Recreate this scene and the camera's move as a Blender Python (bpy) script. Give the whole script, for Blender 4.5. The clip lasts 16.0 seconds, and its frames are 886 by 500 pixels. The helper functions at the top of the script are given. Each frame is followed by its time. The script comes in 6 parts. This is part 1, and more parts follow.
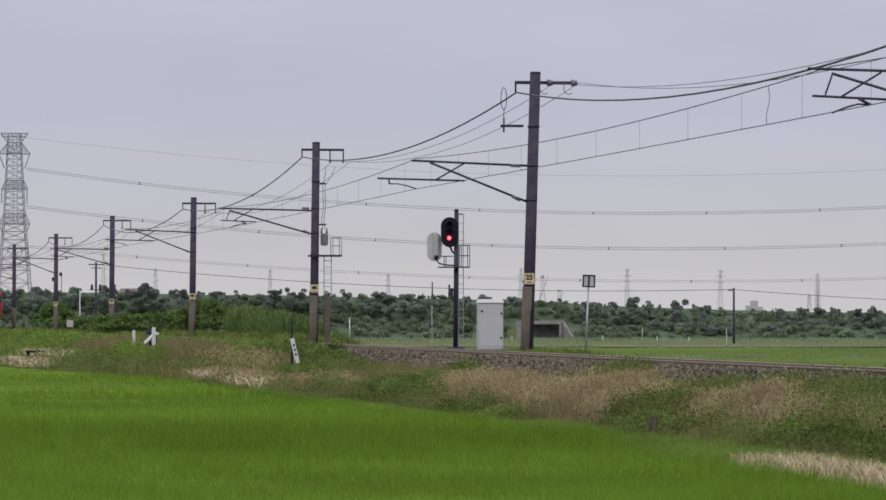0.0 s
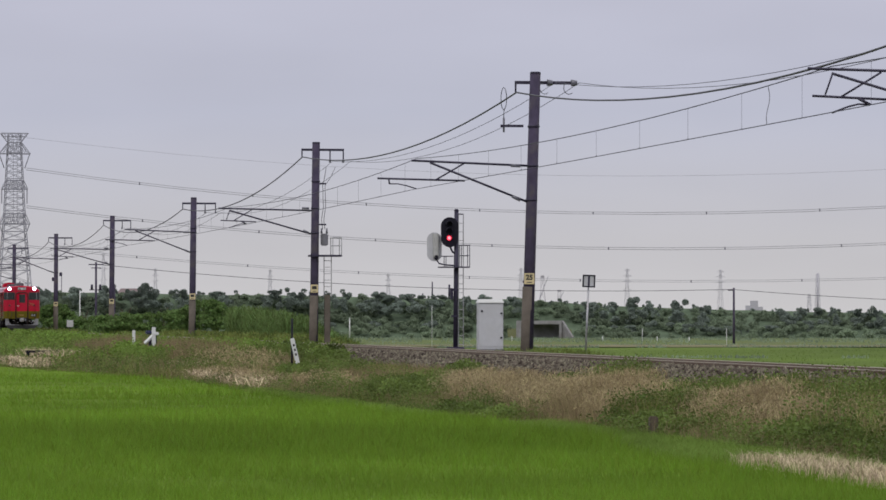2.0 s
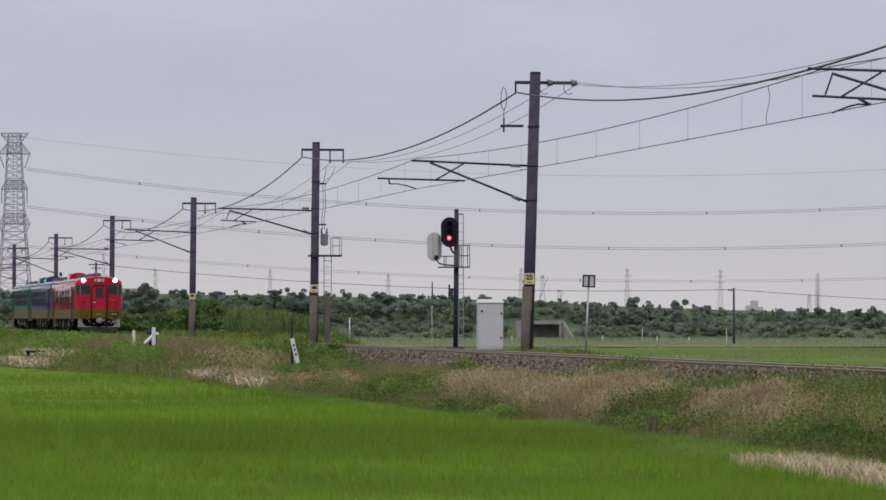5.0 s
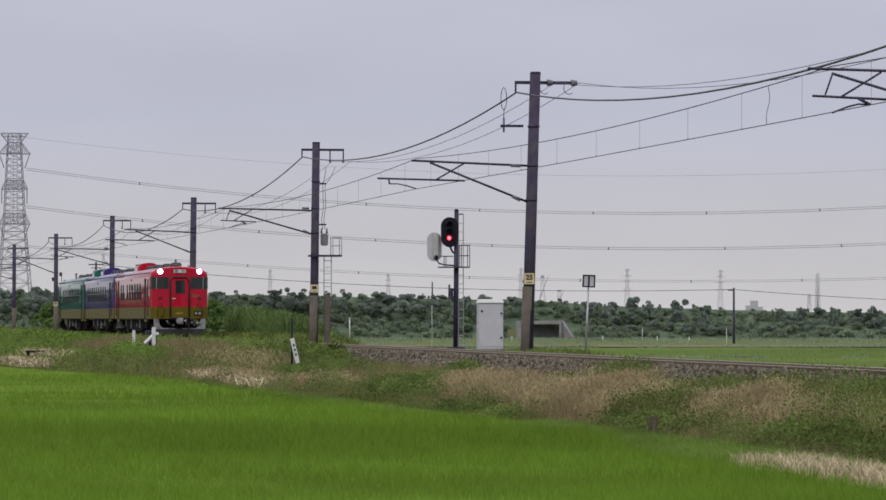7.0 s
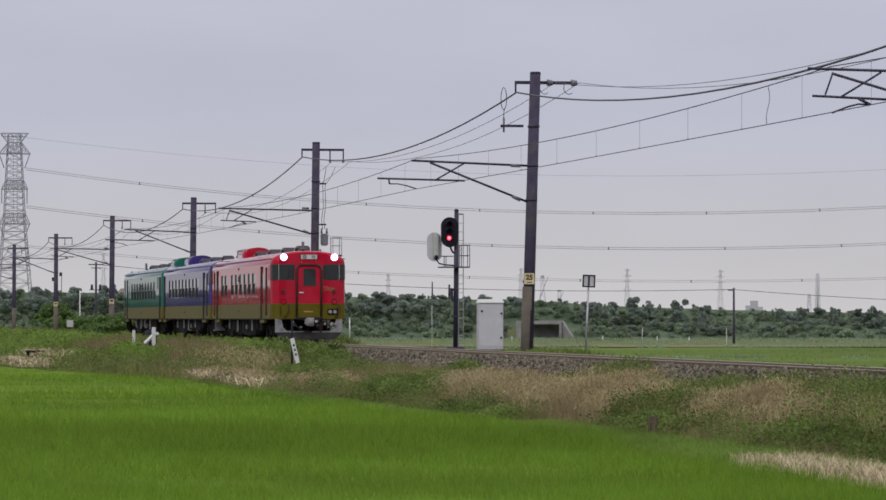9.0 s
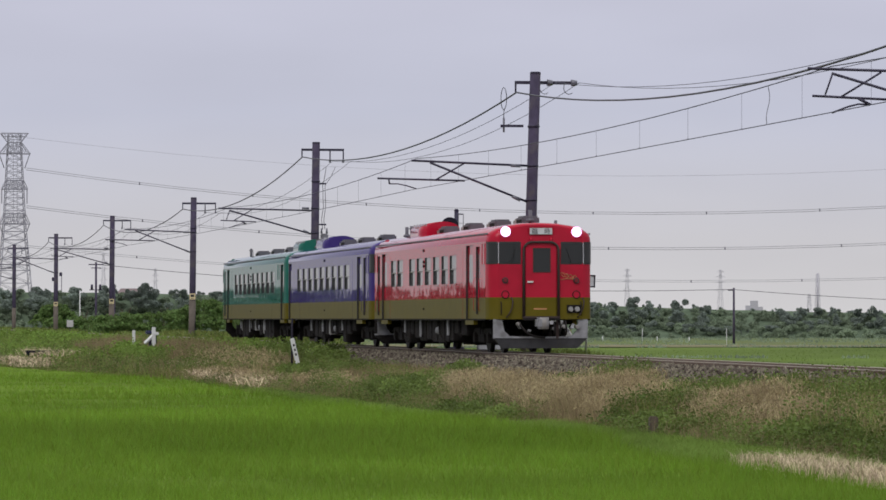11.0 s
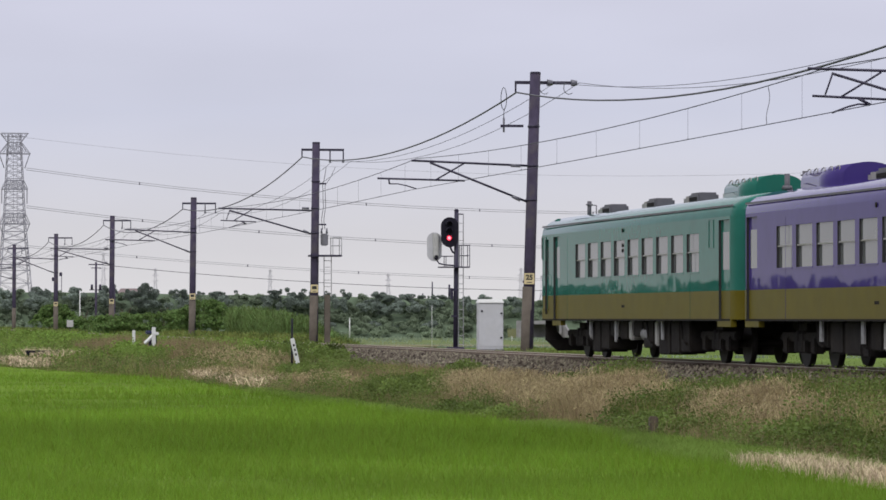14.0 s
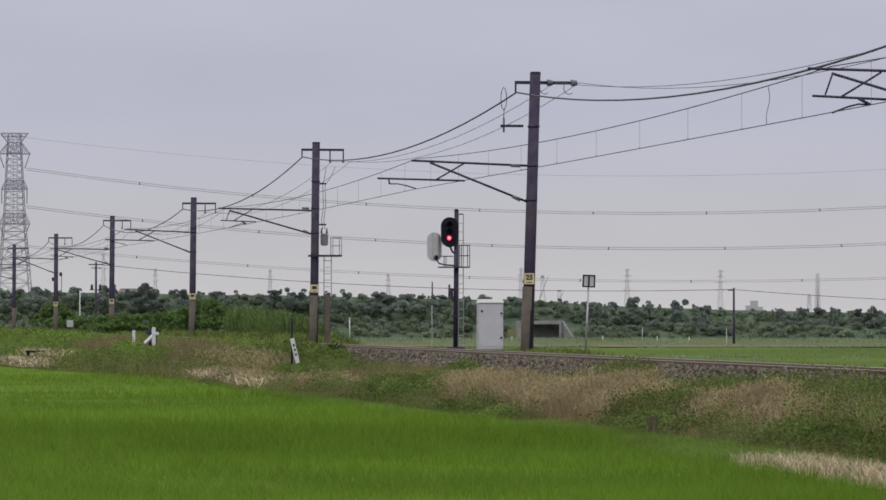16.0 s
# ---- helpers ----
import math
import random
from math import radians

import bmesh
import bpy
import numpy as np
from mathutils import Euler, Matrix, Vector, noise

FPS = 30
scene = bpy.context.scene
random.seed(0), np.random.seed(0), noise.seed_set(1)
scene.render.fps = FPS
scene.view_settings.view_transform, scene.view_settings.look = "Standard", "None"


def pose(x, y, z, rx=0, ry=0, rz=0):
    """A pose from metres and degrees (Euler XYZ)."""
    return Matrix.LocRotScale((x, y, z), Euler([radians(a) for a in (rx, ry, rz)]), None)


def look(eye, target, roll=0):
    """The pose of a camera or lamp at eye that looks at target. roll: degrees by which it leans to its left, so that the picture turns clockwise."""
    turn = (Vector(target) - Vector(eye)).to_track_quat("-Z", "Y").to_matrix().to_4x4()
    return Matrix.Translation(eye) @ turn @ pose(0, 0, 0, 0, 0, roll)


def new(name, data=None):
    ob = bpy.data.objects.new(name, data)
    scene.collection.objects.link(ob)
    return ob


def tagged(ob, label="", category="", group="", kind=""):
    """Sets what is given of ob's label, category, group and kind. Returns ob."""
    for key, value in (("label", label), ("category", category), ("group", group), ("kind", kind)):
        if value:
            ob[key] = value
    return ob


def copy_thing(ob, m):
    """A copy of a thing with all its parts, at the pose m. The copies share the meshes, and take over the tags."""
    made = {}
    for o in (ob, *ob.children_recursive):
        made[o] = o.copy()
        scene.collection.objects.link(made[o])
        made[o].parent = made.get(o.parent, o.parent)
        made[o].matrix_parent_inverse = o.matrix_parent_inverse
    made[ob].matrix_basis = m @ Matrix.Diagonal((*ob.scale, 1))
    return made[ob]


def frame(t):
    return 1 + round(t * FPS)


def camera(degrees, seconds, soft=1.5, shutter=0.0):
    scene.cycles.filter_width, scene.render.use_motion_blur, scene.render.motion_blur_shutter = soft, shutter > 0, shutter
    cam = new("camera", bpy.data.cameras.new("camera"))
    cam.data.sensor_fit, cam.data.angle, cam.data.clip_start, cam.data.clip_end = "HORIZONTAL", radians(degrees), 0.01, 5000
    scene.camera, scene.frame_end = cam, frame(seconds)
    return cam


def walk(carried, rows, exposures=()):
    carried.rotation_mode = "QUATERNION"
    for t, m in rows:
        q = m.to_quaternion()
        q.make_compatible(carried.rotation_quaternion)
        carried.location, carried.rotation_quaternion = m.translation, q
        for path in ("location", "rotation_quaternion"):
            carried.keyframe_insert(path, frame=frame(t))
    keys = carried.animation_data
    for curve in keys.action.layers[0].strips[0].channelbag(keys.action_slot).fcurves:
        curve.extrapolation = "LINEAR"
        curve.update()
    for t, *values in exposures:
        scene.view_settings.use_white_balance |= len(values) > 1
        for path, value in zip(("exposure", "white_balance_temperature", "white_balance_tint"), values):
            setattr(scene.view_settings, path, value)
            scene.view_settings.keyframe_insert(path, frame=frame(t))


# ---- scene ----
# ---- plan: z = 0 is the rail head; s runs along the track away from the eye, d across it away from the eye ----
TURN = 9.61
AWAY = 21.0
EYE = 0.954
SINT, COST = math.sin(radians(TURN)), math.cos(radians(TURN))
TRACK = pose(AWAY * COST, AWAY * SINT, 0, 0, 0, TURN - 90)


def T(s, d, z=0.0):
    """A place beside the track, in the world."""
    return Vector(((AWAY + d) * COST - s * SINT, (AWAY + d) * SINT + s * COST, z))


def at_track(s, d, z=0.0, rz=0.0):
    """A pose beside the track: x towards the eye along the rails, y away across them."""
    return TRACK @ pose(-s, d, z, 0, 0, rz)


cam = camera(12.44, 16.0, soft=1.6, shutter=0.0)
tilt = math.degrees(math.atan2(562.9 - 442, 7193.5))
walk(cam, [(0.0, pose(0, 0, EYE, 90 + tilt)), (16.0, pose(0, 0, EYE, 90 + tilt))],
     exposures=[(0.0, 0.0), (9.2, 0.0), (12.0, 0.22), (13.0, 0.31), (14.0, 0.29), (15.0, 0.1), (15.5, 0.1), (16.0, -0.06)])

# ---- light: an overcast sky, brighter overhead, with a very soft sun ----
world = bpy.data.worlds.new("overcast_sky")
scene.world = world
world.use_nodes = True
wn, wl = world.node_tree.nodes, world.node_tree.links
wn.clear()
sky = wn.new("ShaderNodeTexSky")
sky.sky_type, sky.sun_disc = "NISHITA", False
sky.sun_elevation, sky.sun_rotation = radians(48), radians(150)
sky.dust_density, sky.air_density = 4.0, 1.0
grey = wn.new("ShaderNodeHueSaturation")
grey.inputs["Saturation"].default_value = 0.2
coord = wn.new("ShaderNodeTexCoord")
sep = wn.new("ShaderNodeSeparateXYZ")
ramp = wn.new("ShaderNodeValToRGB")
ramp.color_ramp.elements[0].position, ramp.color_ramp.elements[0].color = 0.0, (0.635, 0.62, 0.63, 1)
ramp.color_ramp.elements[1].position, ramp.color_ramp.elements[1].color = 1.0, (1.15, 1.15, 1.2, 1)
for place, colour in ((0.02, (0.585, 0.576, 0.61, 1)), (0.05, (0.51, 0.525, 0.63, 1)), (0.085, (0.54, 0.545, 0.66, 1)), (0.35, (0.82, 0.82, 0.9, 1))):
    ramp.color_ramp.elements.new(place).color = colour
clouds = wn.new("ShaderNodeTexNoise")
clouds.inputs["Scale"].default_value, clouds.inputs["Detail"].default_value = 9.0, 3.0
squash = wn.new("ShaderNodeMapping")
squash.inputs["Scale"].default_value = (1.0, 1.0, 4.0)
cloud_ramp = wn.new("ShaderNodeMapRange")
cloud_ramp.inputs["To Min"].default_value, cloud_ramp.inputs["To Max"].default_value = 0.9, 1.1
veil = wn.new("ShaderNodeMix")
veil.data_type, veil.blend_type, veil.inputs["Factor"].default_value = "RGBA", "MULTIPLY", 1.0
mixed = wn.new("ShaderNodeMix")
mixed.data_type, mixed.inputs["Factor"].default_value = "RGBA", 0.93
back = wn.new("ShaderNodeBackground")
sky_scale = wn.new("ShaderNodeMix")
sky_scale.data_type, sky_scale.blend_type, sky_scale.inputs["Factor"].default_value = "RGBA", "MULTIPLY", 1.0
sky_scale.inputs["B"].default_value = (0.1, 0.1, 0.1, 1)
out = wn.new("ShaderNodeOutputWorld")
wl.new(sky.outputs["Color"], grey.inputs["Color"])
wl.new(grey.outputs["Color"], sky_scale.inputs["A"])
wl.new(coord.outputs["Generated"], sep.inputs["Vector"])
wl.new(sep.outputs["Z"], ramp.inputs["Fac"])
wl.new(coord.outputs["Generated"], squash.inputs["Vector"])
wl.new(squash.outputs["Vector"], clouds.inputs["Vector"])
wl.new(clouds.outputs["Fac"], cloud_ramp.inputs["Value"])
wl.new(ramp.outputs["Color"], veil.inputs["A"])
wl.new(cloud_ramp.outputs["Result"], veil.inputs["B"])
wl.new(sky_scale.outputs["Result"], mixed.inputs["A"])
wl.new(veil.outputs["Result"], mixed.inputs["B"])
wl.new(mixed.outputs["Result"], back.inputs["Color"])
wl.new(back.outputs["Background"], out.inputs["Surface"])

sun = new("sun", bpy.data.lights.new("sun", "SUN"))
sun.data.energy, sun.data.angle, sun.data.color = 0.9, radians(25), (1.0, 0.96, 0.9)
sun.matrix_world = look((-60, -90, 120), (0, 40, 0))


# ---- materials ----
def mat(name, colour, rough=0.6, metal=0.0, vary=0.18, scale=6.0, bump=0.0, bump_scale=60.0, bump_detail=4.0, stain=None, stain_scale=1.5, stain_amount=0.5,
        island=0.0, random_ob=0.0, emit=None, emit_strength=0.0, transmission=0.0, coat=0.0, specular=0.5, through_light=0.0, big=0.0, big_scale=0.05):
    m = bpy.data.materials.new(name)
    m.use_nodes = True
    n, l = m.node_tree.nodes, m.node_tree.links
    b = n["Principled BSDF"]
    b.inputs["Roughness"].default_value, b.inputs["Metallic"].default_value = rough, metal
    b.inputs["Transmission Weight"].default_value, b.inputs["Coat Weight"].default_value = transmission, coat
    b.inputs["Coat Roughness"].default_value = 0.04
    b.inputs["Specular IOR Level"].default_value = specular
    tc = n.new("ShaderNodeTexCoord")
    hsv = n.new("ShaderNodeHueSaturation")
    hsv.inputs["Color"].default_value = (*colour, 1)
    tex = n.new("ShaderNodeTexNoise")
    tex.inputs["Scale"].default_value, tex.inputs["Detail"].default_value = scale, 5.0
    l.new(tc.outputs["Object"], tex.inputs["Vector"])
    rng = n.new("ShaderNodeMapRange")
    rng.inputs["From Min"].default_value, rng.inputs["From Max"].default_value = 0.25, 0.75
    rng.inputs["To Min"].default_value, rng.inputs["To Max"].default_value = 1 - vary, 1 + vary
    l.new(tex.outputs["Fac"], rng.inputs["Value"])
    value = rng.outputs["Result"]
    geo = n.new("ShaderNodeNewGeometry")
    if big:
        field = n.new("ShaderNodeTexNoise")
        field.inputs["Scale"].default_value, field.inputs["Detail"].default_value = big_scale, 3.0
        l.new(tc.outputs["Object"], field.inputs["Vector"])
        r4 = n.new("ShaderNodeMapRange")
        r4.inputs["From Min"].default_value, r4.inputs["From Max"].default_value = 0.3, 0.7
        r4.inputs["To Min"].default_value, r4.inputs["To Max"].default_value = 1 - big, 1 + big
        l.new(field.outputs["Fac"], r4.inputs["Value"])
        mul4 = n.new("ShaderNodeMath")
        mul4.operation = "MULTIPLY"
        l.new(value, mul4.inputs[0]), l.new(r4.outputs["Result"], mul4.inputs[1])
        value = mul4.outputs[0]
    for amount, source in ((island, geo.outputs["Random Per Island"]), (random_ob, None)):
        if amount:
            if source is None:
                source = n.new("ShaderNodeObjectInfo").outputs["Random"]
            r2 = n.new("ShaderNodeMapRange")
            r2.inputs["To Min"].default_value, r2.inputs["To Max"].default_value = 1 - amount, 1 + amount
            l.new(source, r2.inputs["Value"])
            mul = n.new("ShaderNodeMath")
            mul.operation = "MULTIPLY"
            l.new(value, mul.inputs[0]), l.new(r2.outputs["Result"], mul.inputs[1])
            value = mul.outputs[0]
            hue = n.new("ShaderNodeMapRange")
            hue.inputs["To Min"].default_value, hue.inputs["To Max"].default_value = 0.5 - amount * 0.05, 0.5 + amount * 0.05
            l.new(source, hue.inputs["Value"])
            l.new(hue.outputs["Result"], hsv.inputs["Hue"])
    l.new(value, hsv.inputs["Value"])
    colour_out = hsv.outputs["Color"]
    if stain:
        st = n.new("ShaderNodeTexNoise")
        st.inputs["Scale"].default_value, st.inputs["Detail"].default_value = stain_scale, 6.0
        l.new(tc.outputs["Object"], st.inputs["Vector"])
        r3 = n.new("ShaderNodeMapRange")
        r3.inputs["From Min"].default_value, r3.inputs["From Max"].default_value, r3.inputs["To Max"].default_value = 0.48, 0.68, stain_amount
        l.new(st.outputs["Fac"], r3.inputs["Value"])
        mx = n.new("ShaderNodeMix")
        mx.data_type = "RGBA"
        mx.inputs["B"].default_value = (*stain, 1)
        l.new(r3.outputs["Result"], mx.inputs["Factor"])
        l.new(colour_out, mx.inputs["A"])
        colour_out = mx.outputs["Result"]
    l.new(colour_out, b.inputs["Base Color"])
    if bump:
        bt = n.new("ShaderNodeTexNoise")
        bt.inputs["Scale"].default_value, bt.inputs["Detail"].default_value = bump_scale, bump_detail
        l.new(tc.outputs["Object"], bt.inputs["Vector"])
        bp = n.new("ShaderNodeBump")
        bp.inputs["Strength"].default_value, bp.inputs["Distance"].default_value = bump, 0.02
        l.new(bt.outputs["Fac"], bp.inputs["Height"])
        l.new(bp.outputs["Normal"], b.inputs["Normal"])
    if emit:
        b.inputs["Emission Color"].default_value, b.inputs["Emission Strength"].default_value = (*emit, 1), emit_strength
    if through_light:
        tr = n.new("ShaderNodeBsdfTranslucent")
        l.new(colour_out, tr.inputs["Color"])
        ms = n.new("ShaderNodeMixShader")
        ms.inputs["Fac"].default_value = through_light
        l.new(b.outputs["BSDF"], ms.inputs[1]), l.new(tr.outputs["BSDF"], ms.inputs[2])
        l.new(ms.outputs["Shader"], n["Material Output"].inputs["Surface"])
    return m


# Violet is painted into the concrete, imitating colour fringes from sky glare.
M_CONCRETE = mat("fringed_weathered_concrete", (0.058, 0.048, 0.082), 0.85, specular=0.2, scale=3, vary=0.2, bump=0.4, bump_scale=40, stain=(0.10, 0.09, 0.085), stain_scale=2.2)
# Lower pole length, without the fringe tint.
M_POLEFOOT = mat("brownish_pole_concrete", (0.125, 0.108, 0.092), 0.9, specular=0.1, scale=4, vary=0.2, bump=0.4, bump_scale=40, stain=(0.07, 0.06, 0.05), stain_scale=1.4)
M_STEEL = mat("dark_painted_steel", (0.033, 0.028, 0.056), 0.5, 0.3, scale=9, bump=0.1)
M_GALV = mat("galvanised_steel", (0.38, 0.38, 0.40), 0.45, 0.7, scale=9, bump=0.1, stain=(0.2, 0.15, 0.12), stain_amount=0.4)
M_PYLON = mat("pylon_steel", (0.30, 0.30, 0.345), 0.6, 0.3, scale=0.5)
# Distance haze is painted into this steel by a paler base colour.
M_FARPYLON = mat("haze_paled_pylon_steel", (0.46, 0.455, 0.50), 0.7, 0.2, scale=0.5)
M_WIRE = mat("black_cable", (0.03, 0.03, 0.04), 0.5)
M_COPPER = mat("tarnished_copper", (0.05, 0.05, 0.075), 0.6, 0.2)
M_FARWIRE = mat("aluminium_conductor", (0.30, 0.30, 0.33), 0.5, 0.5)
M_PORCELAIN = mat("grey_porcelain", (0.11, 0.11, 0.14), 0.3)
M_TRANSFORMER = mat("weathered_grey_case", (0.16, 0.16, 0.19), 0.55, stain=(0.08, 0.075, 0.08), stain_scale=3)
M_PLATE = mat("yellowed_plate", (0.62, 0.52, 0.30), 0.5, stain=(0.35, 0.28, 0.16))
M_INK = mat("black_ink", (0.02, 0.02, 0.02), 0.6)
M_WHITE = mat("white_paint", (0.62, 0.63, 0.63), 0.45, vary=0.06, stain=(0.45, 0.43, 0.40), stain_amount=0.35, bump=0.1)
M_CABINET = mat("pale_grey_enamel", (0.47, 0.475, 0.51), 0.4, vary=0.06, stain=(0.42, 0.42, 0.43), stain_amount=0.5, bump=0.08)
M_BLACK = mat("matt_black_paint", (0.014, 0.013, 0.022), 0.7, specular=0.15)
M_LENS_RED = mat("lit_red_lens", (0.5, 0.02, 0.03), 0.3, emit=(1.0, 0.02, 0.07), emit_strength=1.3)
M_LENS_HOT = mat("lit_red_core", (0.5, 0.1, 0.1), 0.3, emit=(1.0, 0.22, 0.26), emit_strength=2.2)
M_GROUND = mat("soil_and_grass", (0.075, 0.085, 0.03), 0.95, specular=0.05, scale=1.2, vary=0.35, stain=(0.16, 0.12, 0.06), stain_scale=0.35, bump=0.6, bump_scale=9)
M_PADDY = mat("rice_field_far", (0.095, 0.14, 0.03), 0.95, specular=0.04, scale=0.9, vary=0.25, big=0.25, big_scale=0.02, bump=0.8, bump_scale=6)
M_BALLAST = mat("ballast_stone", (0.118, 0.100, 0.080), 0.95, specular=0.05, scale=14, vary=0.45, island=0.7, bump=0.8, bump_scale=25)
M_RAIL = mat("rusty_rail", (0.16, 0.10, 0.065), 0.6, 0.3, scale=20)
M_RAILTOP = mat("worn_rail_head", (0.47, 0.42, 0.34), 0.45, 0.5, vary=0.1)
M_SLEEPER = mat("concrete_sleeper", (0.26, 0.24, 0.21), 0.9, scale=12, bump=0.4, random_ob=0.2)


# ---- mesh helpers ----
def box(bm, x0, x1, y0, y1, z0, z1, bevel=0.0):
    v = [bm.verts.new((x, y, z)) for x in (x0, x1) for y in (y0, y1) for z in (z0, z1)]
    faces = [bm.faces.new([v[i] for i in q]) for q in ((0, 1, 3, 2), (4, 6, 7, 5), (0, 4, 5, 1), (2, 3, 7, 6), (0, 2, 6, 4), (1, 5, 7, 3))]
    if bevel:
        bmesh.ops.bevel(bm, geom=list({e for f in faces for e in f.edges}), offset=bevel, segments=2, affect="EDGES")
    return faces


def rod(bm, a, b, r0, r1=None, sides=8, caps=True):
    a, b = Vector(a), Vector(b)
    r1 = r0 if r1 is None else r1
    axis = (b - a).normalized()
    u = axis.orthogonal().normalized()
    w = axis.cross(u)
    rings = []
    for c, r in ((a, r0), (b, r1)):
        rings.append([bm.verts.new(c + (u * math.cos(2 * math.pi * i / sides) + w * math.sin(2 * math.pi * i / sides)) * r) for i in range(sides)])
    for i in range(sides):
        j = (i + 1) % sides
        f = bm.faces.new((rings[0][i], rings[0][j], rings[1][j], rings[1][i]))
        f.smooth = sides > 6
    if caps:
        bm.faces.new(rings[0][::-1]), bm.faces.new(rings[1])


def pipe(bm, points, r, sides=6):
    """A tube along points."""
    points = [Vector(p) for p in points]
    rings = []
    for i, p in enumerate(points):
        axis = (points[min(i + 1, len(points) - 1)] - points[max(i - 1, 0)]).normalized()
        up = Vector((0, 0, 1)) if abs(axis.z) < 0.9 else Vector((1, 0, 0))
        u = axis.cross(up).normalized()
        w = axis.cross(u)
        rings.append([bm.verts.new(p + (u * math.cos(2 * math.pi * k / sides) + w * math.sin(2 * math.pi * k / sides)) * r) for k in range(sides)])
    for a, b in zip(rings, rings[1:]):
        for k in range(sides):
            bm.faces.new((a[k], a[(k + 1) % sides], b[(k + 1) % sides], b[k])).smooth = True
    bm.faces.new(rings[0][::-1]), bm.faces.new(rings[-1])


def mesh_of(name, bm, material):
    me = bpy.data.meshes.new(name)
    bmesh.ops.recalc_face_normals(bm, faces=bm.faces[:])
    bm.to_mesh(me)
    bm.free()
    me.materials.append(material)
    return me


def part(name, bm, material, parent=None, label=""):
    ob = new(name, mesh_of(name, bm, material))
    if parent is not None:
        ob.parent = parent
    return tagged(ob, label) if label else ob


def made(draw, *args):
    bm = bmesh.new()
    draw(bm, *args)
    return bm


def boxed(*args):
    return made(box, *args)


def rodded(*args):
    return made(rod, *args)


def piped(*args):
    return made(pipe, *args)


def thing(name, label, category, m=None, group="", kind=""):
    ob = new(name)
    if m is not None:
        ob.matrix_basis = m
    return tagged(ob, label, category, group, kind)


def from_arrays(name, verts, tris, material, label="", category="", kind="stuff"):
    me = bpy.data.meshes.new(name)
    me.vertices.add(len(verts))
    me.vertices.foreach_set("co", np.asarray(verts, np.float32).ravel())
    me.loops.add(tris.size)
    me.loops.foreach_set("vertex_index", tris.astype(np.int32).ravel())
    me.polygons.add(len(tris))
    me.polygons.foreach_set("loop_start", np.arange(0, tris.size, 3, dtype=np.int32))
    me.polygons.foreach_set("loop_total", np.full(len(tris), 3, np.int32))
    me.update(calc_edges=True)
    me.materials.append(material)
    return tagged(new(name, me), label, category, "", kind)


def T_array(s, d, z):
    return np.stack([(AWAY + d) * COST - s * SINT, (AWAY + d) * SINT + s * COST, z], 1)


# ---- ground: one sheet with the railway bank in it ----
NEAR, FAR = -1.25, -2.4
PROFILE = ((-4000, NEAR), (-600, NEAR), (-150, NEAR), (-40, NEAR), (-14, NEAR), (-8.6, NEAR), (-8.0, -1.02), (-6.8, -0.98), (-5.6, -0.86), (-4.4, -0.66), (-3.4, -0.52),
           (-2.6, -0.42), (-1.9, -0.4), (0, -0.4), (1.9, -0.4), (3.2, -0.28), (5.0, -0.5), (8.0, -1.6), (11.0, FAR), (30, FAR), (90, FAR), (300, FAR), (900, FAR), (4500, FAR))


def ground_z(d):
    return np.interp(d, [p[0] for p in PROFILE], [p[1] for p in PROFILE])


def build_ground():
    ss = np.concatenate([[-4000, -900, -200, -40], np.arange(0, 420, 4), [450, 520, 620, 760, 950, 1300, 2000, 4800]])
    dd = np.array([p[0] for p in PROFILE])
    S, D = np.meshgrid(ss, dd, indexing="ij")
    Z = ground_z(D)
    bank = (np.abs(D + 3) < 9) & (np.abs(D) > 2.2)
    Z = Z + np.where(bank, np.random.uniform(-0.05, 0.05, Z.shape), 0)
    verts = T_array(S.ravel(), D.ravel(), Z.ravel())
    n, m = S.shape
    i, j = np.meshgrid(np.arange(n - 1), np.arange(m - 1), indexing="ij")
    a = (i * m + j).ravel()
    tris = np.concatenate([np.stack([a, a + m, a + m + 1], 1), np.stack([a, a + m + 1, a + 1], 1)])[:, ::-1]
    from_arrays("ground", verts, tris, M_GROUND, "brownish green soil with grass, fields and a low railway bank", "ground", "structure")


build_ground()


